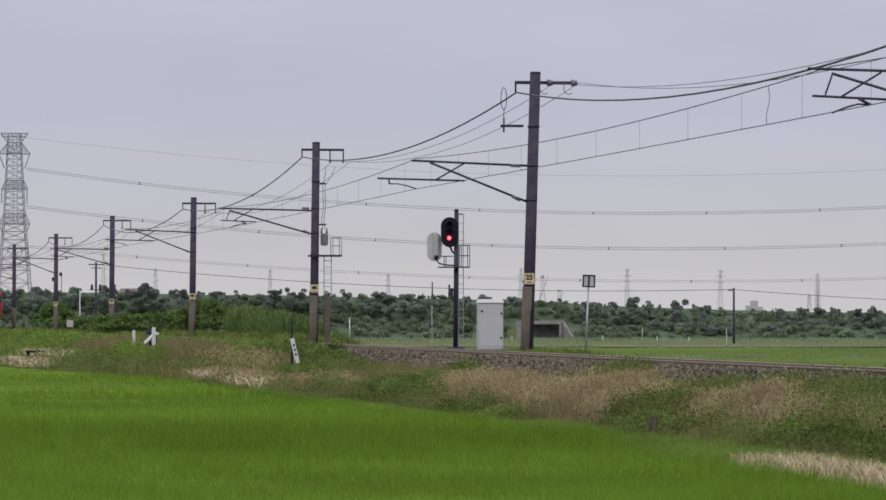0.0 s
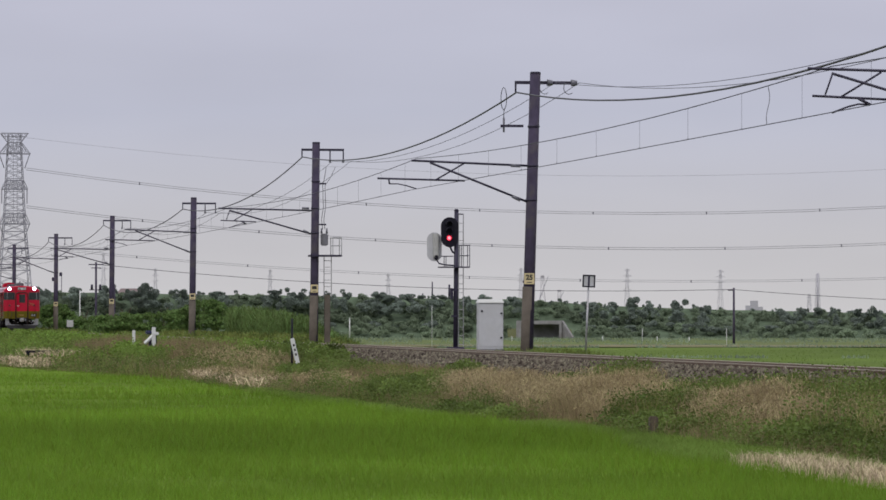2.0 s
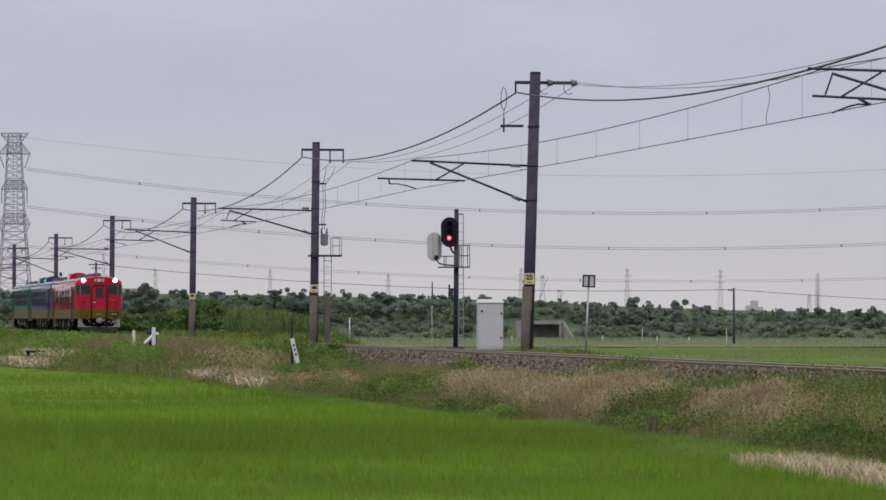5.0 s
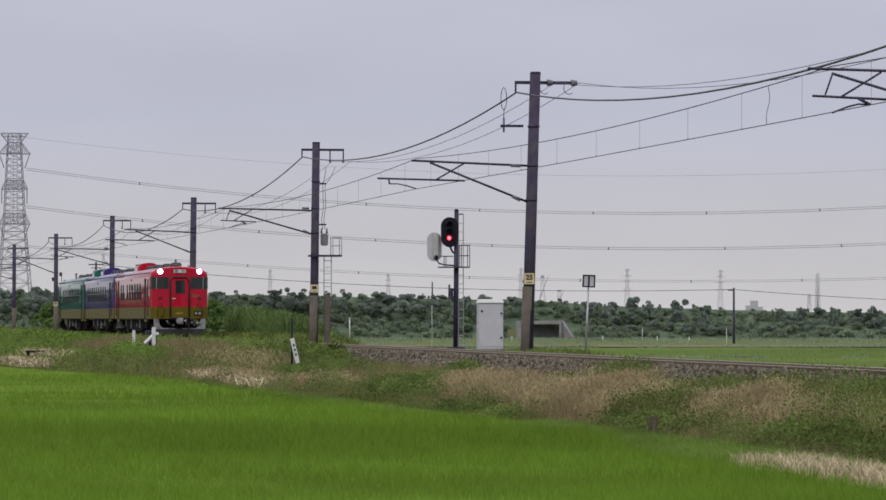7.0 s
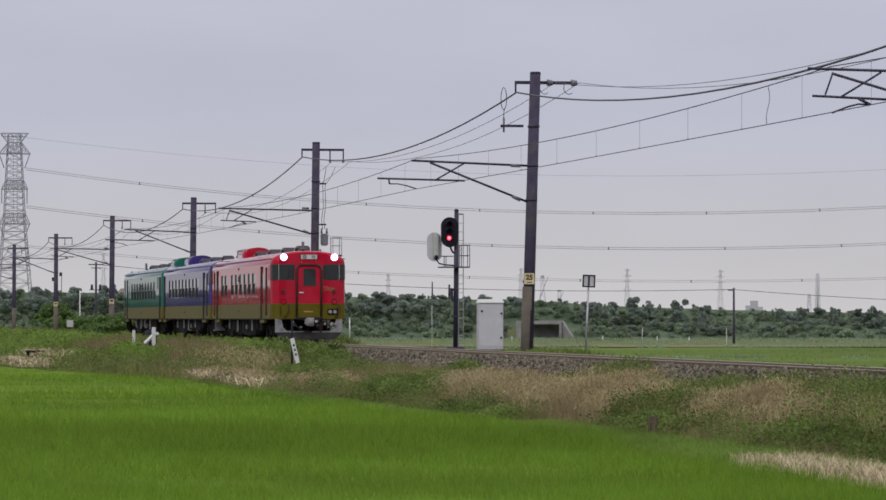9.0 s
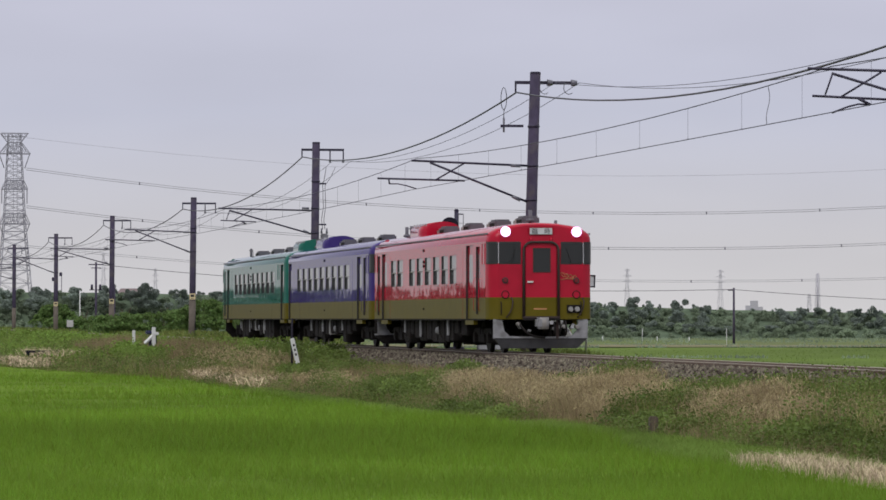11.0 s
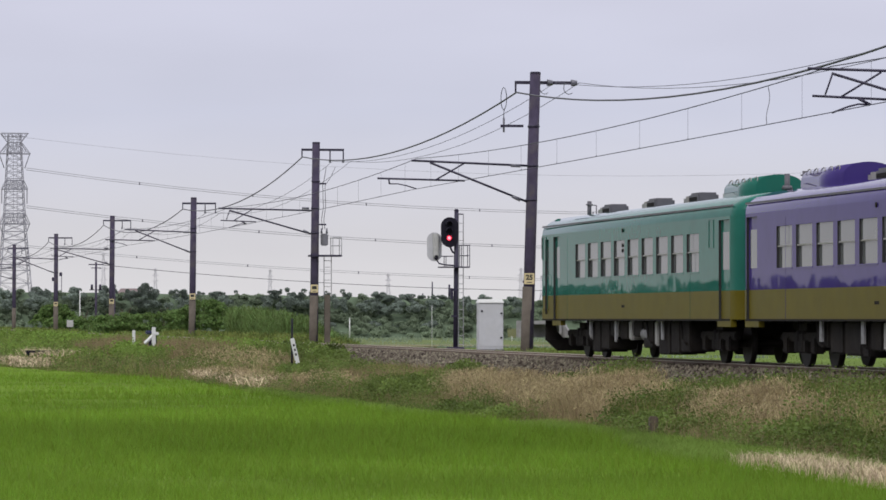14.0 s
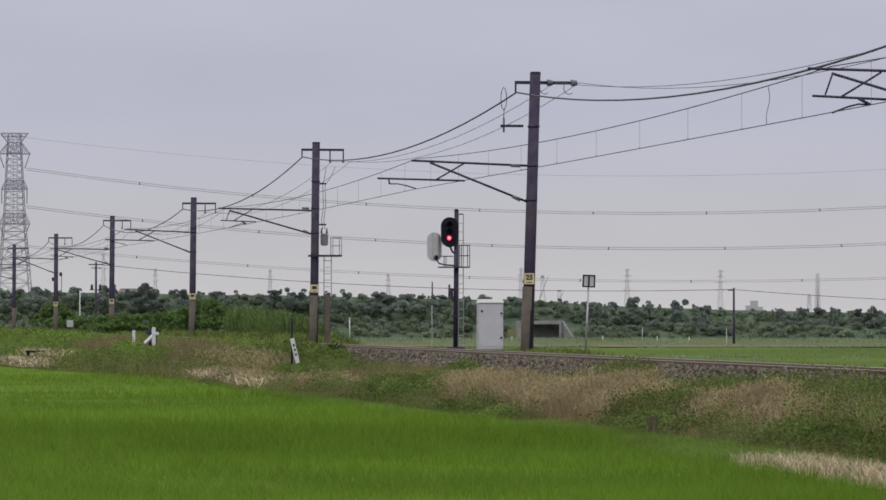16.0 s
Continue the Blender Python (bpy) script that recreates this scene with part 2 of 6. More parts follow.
# ---- track ----
def build_track():
    bm = bmesh.new()
    prof = ((-2.5, -0.42), (-2.35, -0.36), (-1.55, -0.13), (-1.1, -0.11), (1.1, -0.11), (1.55, -0.13), (2.35, -0.36), (2.5, -0.42))
    rows = []
    for s in range(-100, 700, 4):
        rows.append([bm.verts.new(T(s, d, z + random.uniform(-0.015, 0.015))) for d, z in prof])
    for a, b in zip(rows, rows[1:]):
        for k in range(len(prof) - 1):
            bm.faces.new((a[k], a[k + 1], b[k + 1], b[k]))
    tagged(part("ballast_bed", bm, M_BALLAST), "grey brown crushed stone ballast bed under the rails", "ballast", "", "structure")
    # loose stones on the near shoulder
    n = 16000
    s = np.random.uniform(44, 165, n)
    d = np.random.uniform(-2.75, -0.7, n)
    z = np.interp(d, [p[0] for p in prof], [p[1] for p in prof])
    size = np.random.uniform(0.03, 0.075, n)
    base = np.array([(1, 0, 0), (-1, 0, 0), (0, 1, 0), (0, -1, 0), (0, 0, 1), (0, 0, -1)], float)
    verts = base[None] * size[:, None, None] * np.random.uniform(0.6, 1.3, (n, 6, 1)) + np.random.uniform(-0.012, 0.012, (n, 6, 3))
    verts = verts + T_array(s, d, z + 0.01)[:, None]
    octa = np.array([(0, 2, 4), (2, 1, 4), (1, 3, 4), (3, 0, 4), (2, 0, 5), (1, 2, 5), (3, 1, 5), (0, 3, 5)])
    tris = (octa[None] + (np.arange(n) * 6)[:, None, None]).reshape(-1, 3)
    from_arrays("loose_ballast", verts.reshape(-1, 3), tris, M_BALLAST, "loose grey brown crushed stones of the track bed", "ballast")
    for d in (-0.5635, 0.5635):
        rail = thing("rail", "long steel rail with rusty web and worn head", "rail", TRACK, "running rails", "structure")
        bm = bmesh.new()
        box(bm, -700, 100, d - 0.065, d + 0.065, -0.145, -0.13)
        box(bm, -700, 100, d - 0.01, d + 0.01, -0.13, -0.035)
        box(bm, -700, 100, d - 0.033, d + 0.033, -0.035, -0.014)
        part("rail_body", bm, M_RAIL, rail)
        part("rail_head", boxed(-700, 100, d - 0.034, d + 0.034, -0.014, 0.0), M_RAILTOP, rail, "shiny worn running surface")
    sleeper = tagged(part("sleeper", boxed(-0.11, 0.11, -1.0, 1.0, -0.24, -0.147, 0.02), M_SLEEPER), "grey concrete sleeper bedded in the ballast", "sleeper", "sleepers of the track", "structure")
    sleeper.matrix_basis = at_track(40, 0)
    for k in range(1, 230):
        copy_thing(sleeper, at_track(40 + 0.62 * k, 0))


build_track()

# ---- overhead line ----
POLE_S = (24.9, 74.9, 124.7, 174.4, 224.1, 275.8, 327.8, 381.3, 431, 481)
POLE_TOP = (7.55, 7.55, 8.63, 8.56, 7.62, 7.89, 7.73, 7.82, 7.8, 7.8)
POLE_D = 2.9
LEAN = (1.0, 1.0, 1.88, 0.75, 0.7, 0.5, 0.2, 0.2, 0.2, 0.2)


def line_pole(i):
    s, top = POLE_S[i], POLE_TOP[i]
    lab = "grey concrete catenary pole with a steel bracket" + (" and number plate" if i in (2, 3, 4, 5, 6) else "")
    ob = thing("catenary_pole", lab, "railway pole", at_track(s, POLE_D - math.tan(radians(LEAN[i])) * top / 2), "catenary poles along the track")
    k = math.tan(radians(LEAN[i]))
    bm = bmesh.new()
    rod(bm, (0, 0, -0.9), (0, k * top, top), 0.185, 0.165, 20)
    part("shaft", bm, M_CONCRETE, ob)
    part("foot", rodded((0, -0.9 * k, -0.9), (0, 1.94 * k, 1.94), 0.19, 0.187, 20), M_POLEFOOT, ob, "brownish lower length")
    part("cap", rodded((0, k * top, top - 0.02), (0, k * top, top + 0.03), 0.18, 0.15, 20), M_STEEL, ob)
    for z in (2.1, 4.65, 5.72, top - 1.68):
        part("band", rodded((0, k * z, z - 0.03), (0, k * z, z + 0.03), 0.19, 0.19, 20), M_STEEL, ob)
    # top crossarm with its drop hangers
    arm = top - 0.3
    y0, y1 = -0.62 + k * top, (1.62 if i < 3 else 1.35)
    part("crossarm", boxed(-0.2, -0.14, y0, y1, arm - 0.05, arm + 0.05), M_STEEL, ob, "steel crossarm")
    part("hanger", boxed(-0.2, -0.15, y0, y0 + 0.05, arm - 0.33, arm), M_STEEL, ob)
    if i < 3:
        for y in (0.78, 1.55):
            disc = rodded((-0.17, y - 0.09, arm), (-0.17, y + 0.09, arm), 0.11, 0.08, 14)
            part("insulator", disc, M_PORCELAIN, ob, "grey porcelain disc insulator")
            loop = [(-0.17 + 0.02 * a, y - 0.18 + 0.16 * math.cos(a), arm - 0.16 + 0.2 * math.sin(a)) for a in np.linspace(0.4, 2 * math.pi - 0.9, 14)]
            part("jumper_loop", piped(loop, 0.012), M_WIRE, ob)
    else:
        for y in (0.72, y1 - 0.05):
            part("hanger", boxed(-0.2, -0.15, y, y + 0.05, arm - 0.42, arm), M_STEEL, ob)
            part("insulator", rodded((-0.17, y + 0.02, arm - 0.55), (-0.17, y + 0.02, arm - 0.4), 0.05, 0.04, 10), M_PORCELAIN, ob)
    # short arm for the small feeder
    if i in (1, 2):
        za = top - 1.67
        part("side_arm", boxed(-0.03, 0.03, -0.82, -0.1, za - 0.04, za + 0.04), M_STEEL, ob)
        part("insulator", rodded((0, -0.72, za - 0.2), (0, -0.72, za + 0.25), 0.03, 0.035, 8), M_PORCELAIN, ob)
        loop = [(0, -0.72 + 0.09 * math.cos(a), za + 0.85 + 0.35 * math.sin(a)) for a in np.linspace(0, 2 * math.pi, 16)]
        part("jumper_loop", piped(loop, 0.012), M_WIRE, ob)
        part("jumper_wire", piped([(0, -0.7, za + 0.55), (0, -0.72, za + 0.4), (0, -0.72, za + 0.2)], 0.012), M_WIRE, ob)
    # hinged cantilever that carries the wires over the track
    bracket = part("cantilever", made(cantilever, k, top, i), M_STEEL, ob, "tubular steel cantilever bracket")
    for a, b in (((0, -0.2, 5.71), (0, -0.5, 5.725)), ((0, -0.2, 4.64), (0, -0.45, 4.76))):
        part("insulator", rodded(a, b, 0.048, 0.048, 10), M_PORCELAIN, bracket, "ribbed insulator")
    if i == 3:
        plat = part("platform", boxed(-0.35, 0.35, -0.2, 1.2, 3.62, 3.7), M_STEEL, ob, "steel maintenance platform")
        bm = bmesh.new()
        for x in (-0.33, 0.33):
            for y in (0.8, 1.18):
                rod(bm, (x, y, 3.7), (x, y, 4.45), 0.018, None, 6)
            for z in (4.1, 4.45):
                rod(bm, (x, 0.8, z), (x, 1.18, z), 0.016, None, 6)
        rod(bm, (-0.33, 1.18, 4.45), (0.33, 1.18, 4.45), 0.016, None, 6)
        part("railing", bm, M_GALV, plat)
        bm = bmesh.new()
        for y in (0.46, 0.78):
            rod(bm, (0, y, 1.9), (0, y, 3.62), 0.02, None, 6)
        for q in range(6):
            rod(bm, (0, 0.46, 2.05 + 0.28 * q), (0, 0.78, 2.05 + 0.28 * q), 0.014, None, 6)
        part("ladder", bm, M_GALV, plat, "short steel ladder")
        part("ladder_post", boxed(-0.12, 0.12, 0.48, 0.72, -0.7, 1.98, 0.02), M_POLEFOOT, ob)
        part("transformer", boxed(-0.15, 0.15, 0.32, 0.62, 4.1, 4.62, 0.04), M_TRANSFORMER, ob, "grey pole transformer")
        part("bushing", rodded((0, 0.35, 4.62), (0, 0.35, 4.85), 0.05, 0.03, 8), M_PORCELAIN, ob)
        part("bushing", rodded((0, 0.58, 4.62), (0, 0.58, 4.85), 0.05, 0.03, 8), M_PORCELAIN, ob)
        part("side_arm", boxed(-0.03, 0.03, 0.15, 0.55, 4.98, 5.05), M_STEEL, ob)
        part("side_arm", boxed(-0.03, 0.03, 0.15, 0.55, 6.75, 6.82), M_STEEL, ob)
        for y, drift in ((0.4, 0.15), (0.5, 0.45)):
            part("down_lead", piped([(0, y + drift, 7.5), (0, y + drift * 0.6, 7.1), (0, y, 6.7), (0, y + 0.03, 5.8), (0, y - 0.05, 5.2), (0, y, 4.8)], 0.012), M_WIRE, ob)
    if i in (2, 3, 4, 5, 6):
        z = {2: 2.19, 3: 2.24, 4: 2.16}.get(i, 2.1)
        plate = part("number_plate", boxed(0.185, 0.2, -0.16, 0.16, z - 0.17, z + 0.17), M_PLATE, ob, "yellowed number plate")
        plate.matrix_basis = pose(0, k * z, 0, 0, 0, -6)
        if i == 2:
            text = bpy.data.curves.new("number", "FONT")
            text.body, text.size, text.align_x, text.extrude = "25", 0.22, "CENTER", 0.002
            text.offset = 0.009
            no = new("number", text)
            no.data.materials.append(M_INK)
            no.parent = plate
            no.matrix_basis = Matrix.Translation((0.203, 0.0, z - 0.03)) @ Euler((radians(90), 0, radians(90))).to_matrix().to_4x4()
        else:
            part("mark", boxed(0.2, 0.204, -0.1, 0.1, z - 0.03, z + 0.11), M_INK, plate)
        part("mark", boxed(0.2, 0.204, -0.08, 0.08, z - 0.13, z - 0.1), M_INK, plate)


def cantilever(bm, k, top, i):
    o = k * top / 2
    thick = 0.027 if i == 1 else 0.035
    rod(bm, (0, k * 4.6 - 0.15, 4.6), (0, o - 3.2, 5.8) if i % 2 == 0 else (0, o - 3.72, 5.61), thick)
    if i % 2 == 0:
        rod(bm, (0, k * 5.7 - 0.15, 5.72), (0, o - 3.78, 5.86), 0.035)
        rod(bm, (0, o - 4.85, 5.3), (0, o - 2.1, 5.24), 0.03)
        rod(bm, (0, o - 3.0, 5.27), (0, o - 2.05, 5.82), 0.025)
        rod(bm, (0, o - 4.5, 5.3), (0, o - 4.47, 5.12), 0.025)
        pipe(bm, [(0, o - 4.47, 5.13), (0, o - 4.2, 5.13), (0, o - 3.95, 5.08), (0, o - 3.62, 4.98)], 0.02)
    else:
        rod(bm, (0, k * 5.7 - 0.15, 5.62), (0, o - 4.19, 5.7), thick)
        rod(bm, (0, o - 4.1, 5.18), (0, o - 2.55, 5.12), 0.024)
        rod(bm, (0, o - 3.53, 5.17), (0, o - 2.75, 5.64), 0.02)
        rod(bm, (0, o - 3.7, 5.62), (0, o - 3.85, 5.2), 0.018)
        rod(bm, (0, o - 3.2, 5.14), (0, o - 2.97, 5.02), 0.03)
        pipe(bm, [(0, o - 2.97, 5.02), (0, o - 3.2, 5.03), (0, o - 3.4, 4.98), (0, o - 3.72, 4.86)], 0.02)


for i in range(len(POLE_S)):
    line_pole(i)


def hung(name, label, spans, radius, material, sag, group="overhead wires"):
    """One wire along its supports, sagging between them."""
    bm = bmesh.new()
    pts = []
    for n, (a, b) in enumerate(zip(spans, spans[1:])):
        a, b = Vector(a), Vector(b)
        for q in range(0 if n == 0 else 1, 17):
            u = q / 16
            p = a.lerp(b, u)
            p.z -= 4 * sag * u * (1 - u)
            pts.append(p)
    pipe(bm, pts, radius)
    return tagged(part(name, bm, material), label, "wire", group)


STAGGER = (0.12, -0.18, -0.7, -0.2, -0.7, -0.2, -0.7, -0.2, -0.7, -0.2)
hung("feeder_cable", "thick black feeder cable sagging between poles", [T(s, POLE_D - 0.6 + t * math.tan(radians(l)) / 2, t - 0.62) for s, t, l in zip(POLE_S, POLE_TOP, LEAN)], 0.026, M_WIRE, 0.85)
for off, sg in ((0.78, 0.75), (1.55, 0.8)):
    hung("earth_wire", "thin bare overhead wire between the pole heads", [T(s, POLE_D + off, t - (0.3 if i < 3 else 0.8)) for i, (s, t) in enumerate(zip(POLE_S, POLE_TOP))], 0.009, M_COPPER, sg)
CONTACT = [T(s, -0.72 if i % 2 == 0 else -0.82, 4.98 if i % 2 == 0 else 4.87) for i, s in enumerate(POLE_S)]
MESSENGER = [T(s, -0.72 if i % 2 == 0 else -0.82, 5.92 if i % 2 == 0 else 5.745) for i, s in enumerate(POLE_S)]
hung("contact_wire", "straight grooved contact wire over the track", CONTACT, 0.01, M_COPPER, 0.02)
hung("messenger_wire", "messenger wire carrying the contact wire", MESSENGER, 0.011, M_COPPER, 0.3)


def droppers():
    for a in range(0, 5):
        for q in range(10):
            u = (q + 0.45) / 10
            p = MESSENGER[a].lerp(MESSENGER[a + 1], u)
            p.z -= 4 * 0.3 * u * (1 - u)
            b = CONTACT[a].lerp(CONTACT[a + 1], u)
            drop = tagged(part("dropper", rodded(p, b, 0.004, 0.004, 4), M_COPPER), "thin dropper wire between messenger and contact wire", "wire", "droppers of the overhead line")
            part("clip", rodded(b - Vector((0, 0.03, 0)), b + Vector((0, 0.03, 0)), 0.013, 0.013, 6), M_COPPER, drop)
    # a curved jumper beside the second support
    u = 0.1
    p, b = MESSENGER[1].lerp(MESSENGER[2], u), CONTACT[1].lerp(CONTACT[2], u)
    p.z -= 4 * 0.3 * u * (1 - u)
    bow = [p.lerp(b, f) + Vector((0.05 * math.sin(f * 5.5), 0.2 * math.sin(f * 5.5), 0)) for f in np.linspace(0, 1, 12)]
    tagged(part("jumper_wire", piped(bow, 0.007), M_WIRE), "curved black jumper between messenger and contact wire", "wire")


droppers()

# ---- plants ----
M_RICE = mat("rice_leaves", (0.150, 0.248, 0.027), 0.5, vary=0.2, scale=1.5, island=0.28, through_light=0.38, big=0.17, big_scale=0.09, specular=0.12)
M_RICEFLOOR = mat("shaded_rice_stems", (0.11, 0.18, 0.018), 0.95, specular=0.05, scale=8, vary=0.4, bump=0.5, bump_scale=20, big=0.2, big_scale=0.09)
M_GRASS = mat("bank_grass", (0.18, 0.205, 0.06), 0.7, vary=0.25, scale=1.0, island=0.3, through_light=0.3, specular=0.08, big=0.38, big_scale=0.35)
M_WEED = mat("weed_leaves", (0.120, 0.167, 0.042), 0.6, vary=0.25, scale=1.0, island=0.24, through_light=0.35, specular=0.12, big=0.42, big_scale=0.5)
M_BRUSH = mat("faded_weed_stems", (0.22, 0.17, 0.095), 0.75, vary=0.25, scale=1.0, island=0.4, through_light=0.15, specular=0.2)
M_LIME = mat("fresh_grass_blades", (0.165, 0.25, 0.052), 0.7, vary=0.2, scale=1.0, island=0.25, through_light=0.35, specular=0.08, big=0.25, big_scale=0.4)
M_REED = mat("reed_leaves", (0.105, 0.158, 0.05), 0.65, vary=0.2, scale=0.7, island=0.35, through_light=0.3, specular=0.1, big=0.25, big_scale=0.3)
M_DRY = mat("dry_grass", (0.355, 0.285, 0.165), 0.75, vary=0.2, scale=1.0, island=0.4, through_light=0.25, specular=0.2)
M_STRAW = mat("bleached_straw", (0.52, 0.42, 0.29), 0.8, vary=0.2, scale=1.5, island=0.35, specular=0.2)
M_BUSH = mat("bush_leaves", (0.12, 0.19, 0.058), 0.55, vary=0.3, scale=0.8, island=0.35, through_light=0.3, specular=0.1)
M_WOOD = mat("shrub_bark", (0.09, 0.07, 0.05), 0.9, bump=0.5, bump_scale=30)
# Both far leaf colours are lightened and greyed: haze painted into the base colour.
M_HEDGE = mat("haze_paled_shrub_leaves", (0.215, 0.27, 0.185), 0.95, vary=0.22, scale=0.2, island=0.1, through_light=0.42, specular=0.1, big=0.28, big_scale=0.12)
M_FARTREE = mat("haze_paled_tree_leaves", (0.208, 0.25, 0.218), 0.95, vary=0.2, scale=0.3, island=0.1, through_light=0.42, specular=0.1, big=0.25, big_scale=0.15)
M_HEDGEBANK = mat("overgrown_bank", (0.095, 0.128, 0.085), 0.95, specular=0.04, vary=0.35, scale=0.5, bump=0.8, bump_scale=2.0)
R = np.random.default_rng(5)


def blade_mesh(base, height, width, lean, droop=0.35):
    """Bent blades: base points, heights, widths and how far the tips lean over."""
    n = len(base)
    ang = R.uniform(0, 2 * np.pi, n)
    face = R.uniform(-0.9, 0.9, n)
    side = np.stack([np.cos(face), np.sin(face), np.zeros(n)], 1) * (width / 2)[:, None]
    out = np.stack([np.cos(ang), np.sin(ang), np.zeros(n)], 1) * (lean * height)[:, None]
    up = np.zeros((n, 3))
    up[:, 2] = height
    mid = base + up * 0.58 + out * 0.35
    tip = base + up * (1 - droop * lean)[:, None] + out
    v = np.stack([base - side, base + side, mid - side * 0.8, mid + side * 0.8, tip], 1).reshape(-1, 3)
    t = np.array([(0, 1, 3), (0, 3, 2), (2, 3, 4)])[None] + (np.arange(n) * 5)[:, None, None]
    return v, t.reshape(-1, 3)


def leaf_mesh(centre, size, flat=0.0, thin=0.36):
    """Loose pointed leaves of four corners, turned at random."""
    n = len(centre)
    a = R.normal(size=(n, 3))
    a[:, 2] *= 1 - flat
    a /= np.linalg.norm(a, axis=1)[:, None]
    b = R.normal(size=(n, 3))
    b -= a * (a * b).sum(1)[:, None]
    b /= np.linalg.norm(b, axis=1)[:, None]
    a, b = a * size[:, None] * 0.6, b * size[:, None] * thin
    v = np.stack([centre - a, centre - b, centre + a, centre + b], 1).reshape(-1, 3)
    t = np.array([(0, 1, 2), (0, 2, 3)])[None] + (np.arange(n) * 4)[:, None, None]
    return v, t.reshape(-1, 3)


def crown_leaves(centre, outward, size, loose=0.55):
    """Leaves laid roughly along a crown's surface, so that its form takes the light."""
    n = len(centre)
    normal = outward + R.normal(size=(n, 3)) * loose
    normal /= np.linalg.norm(normal, axis=1)[:, None]
    a = R.normal(size=(n, 3))
    a -= normal * (a * normal).sum(1)[:, None]
    a /= np.linalg.norm(a, axis=1)[:, None]
    b = np.cross(normal, a)
    a, b = a * size[:, None] * 0.6, b * size[:, None] * 0.4
    v = np.stack([centre - a, centre - b, centre + a, centre + b], 1).reshape(-1, 3)
    t = np.array([(0, 1, 2), (0, 2, 3)])[None] + (np.arange(n) * 4)[:, None, None]
    return v, t.reshape(-1, 3)


def dome(n, lower=0.25):
    """Directions over a crown, fewer towards its underside."""
    q = R.normal(size=(n, 3))
    q /= np.linalg.norm(q, axis=1)[:, None]
    q[:, 2] = np.where(R.random(n) < lower, q[:, 2], np.abs(q[:, 2]))
    return q


def joined(pieces):
    verts, tris, k = [], [], 0
    for v, t in pieces:
        verts.append(v), tris.append(t + k)
        k += len(v)
    return np.concatenate(verts), np.concatenate(tris)


def sd_of(x, y):
    return -x * SINT + y * COST, x * COST + y * SINT - AWAY


def in_paddy(s, d):
    edge = -8.35 + 0.35 * np.sin(s * 0.11) + 0.15 * np.sin(s * 0.53) + 0.3 * np.clip((51 - s) / 7, 0, 1)
    return (d < edge) & (s < 108 + 9.8 * (-7.0 - d) + 2.0 * np.sin(d * 1.7))


def build_rice():
    pieces = []
    for y0, y1, gap, blades, width, tall in ((34, 48, 0.15, 9, 0.009, 0.46), (48, 66, 0.19, 8, 0.013, 0.46), (66, 95, 0.26, 8, 0.02, 0.47), (95, 170, 0.38, 8, 0.032, 0.48)):
        half = 0.115 * y1 + 1.5
        gx, gy = np.meshgrid(np.arange(-half, half, gap), np.arange(y0, y1, gap))
        x, y = gx.ravel() + R.uniform(-0.4, 0.4, gx.size) * gap, gy.ravel() + R.uniform(-0.4, 0.4, gx.size) * gap
        s, d = sd_of(x, y)
        keep = in_paddy(s, d) & (np.abs(x) < 0.115 * y + 1.5)
        x, y = x[keep], y[keep]
        swell = 1 + 0.09 * np.sin(x * 0.35 + 1.3 * np.sin(y * 0.09)) * np.sin(y * 0.16 + 0.8) + 0.05 * np.sin(x * 1.1 + y * 0.7)
        # a taller stand whose front shows as a step across the paddy
        front = y - 58.0 - 0.9 * np.sin(x * 0.5) - 0.5 * np.sin(x * 1.7)
        swell = swell + 0.26 * np.clip(front / 2.0, 0, 1) * np.clip((24 - front) / 16, 0, 1)
        base = np.stack([x, y, np.full(len(x), NEAR)], 1).repeat(blades, 0)
        base[:, :2] += R.normal(0, gap * 0.22, (len(base), 2))
        h = tall * swell.repeat(blades) * R.uniform(0.75, 1.12, len(base))
        pieces.append(blade_mesh(base, h, np.full(len(base), width), R.uniform(0.1, 0.55, len(base))))
    v, t = joined(pieces)
    from_arrays("rice_plants", v, t, M_RICE, "bright green young rice plants standing in a paddy", "rice")
    # closed lower storey of the stand: one sheet with shade painted into its green
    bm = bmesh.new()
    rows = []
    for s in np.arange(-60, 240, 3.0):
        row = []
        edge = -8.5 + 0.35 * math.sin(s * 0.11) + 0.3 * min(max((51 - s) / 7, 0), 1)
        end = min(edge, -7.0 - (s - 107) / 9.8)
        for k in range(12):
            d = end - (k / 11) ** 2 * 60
            # lifted farther off so that the distant stand reads lighter
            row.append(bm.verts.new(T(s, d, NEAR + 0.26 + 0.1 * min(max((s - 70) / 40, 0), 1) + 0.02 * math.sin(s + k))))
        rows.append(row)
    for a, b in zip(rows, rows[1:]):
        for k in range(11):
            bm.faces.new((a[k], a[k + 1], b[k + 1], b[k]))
    tagged(part("rice_understorey", bm, M_RICEFLOOR), "green sheet standing in for the shaded lower storey of the rice", "rice", "", "stuff")


build_rice()


def on_bank(s, d):
    return T_array(s, d, ground_z(d) - 0.03)


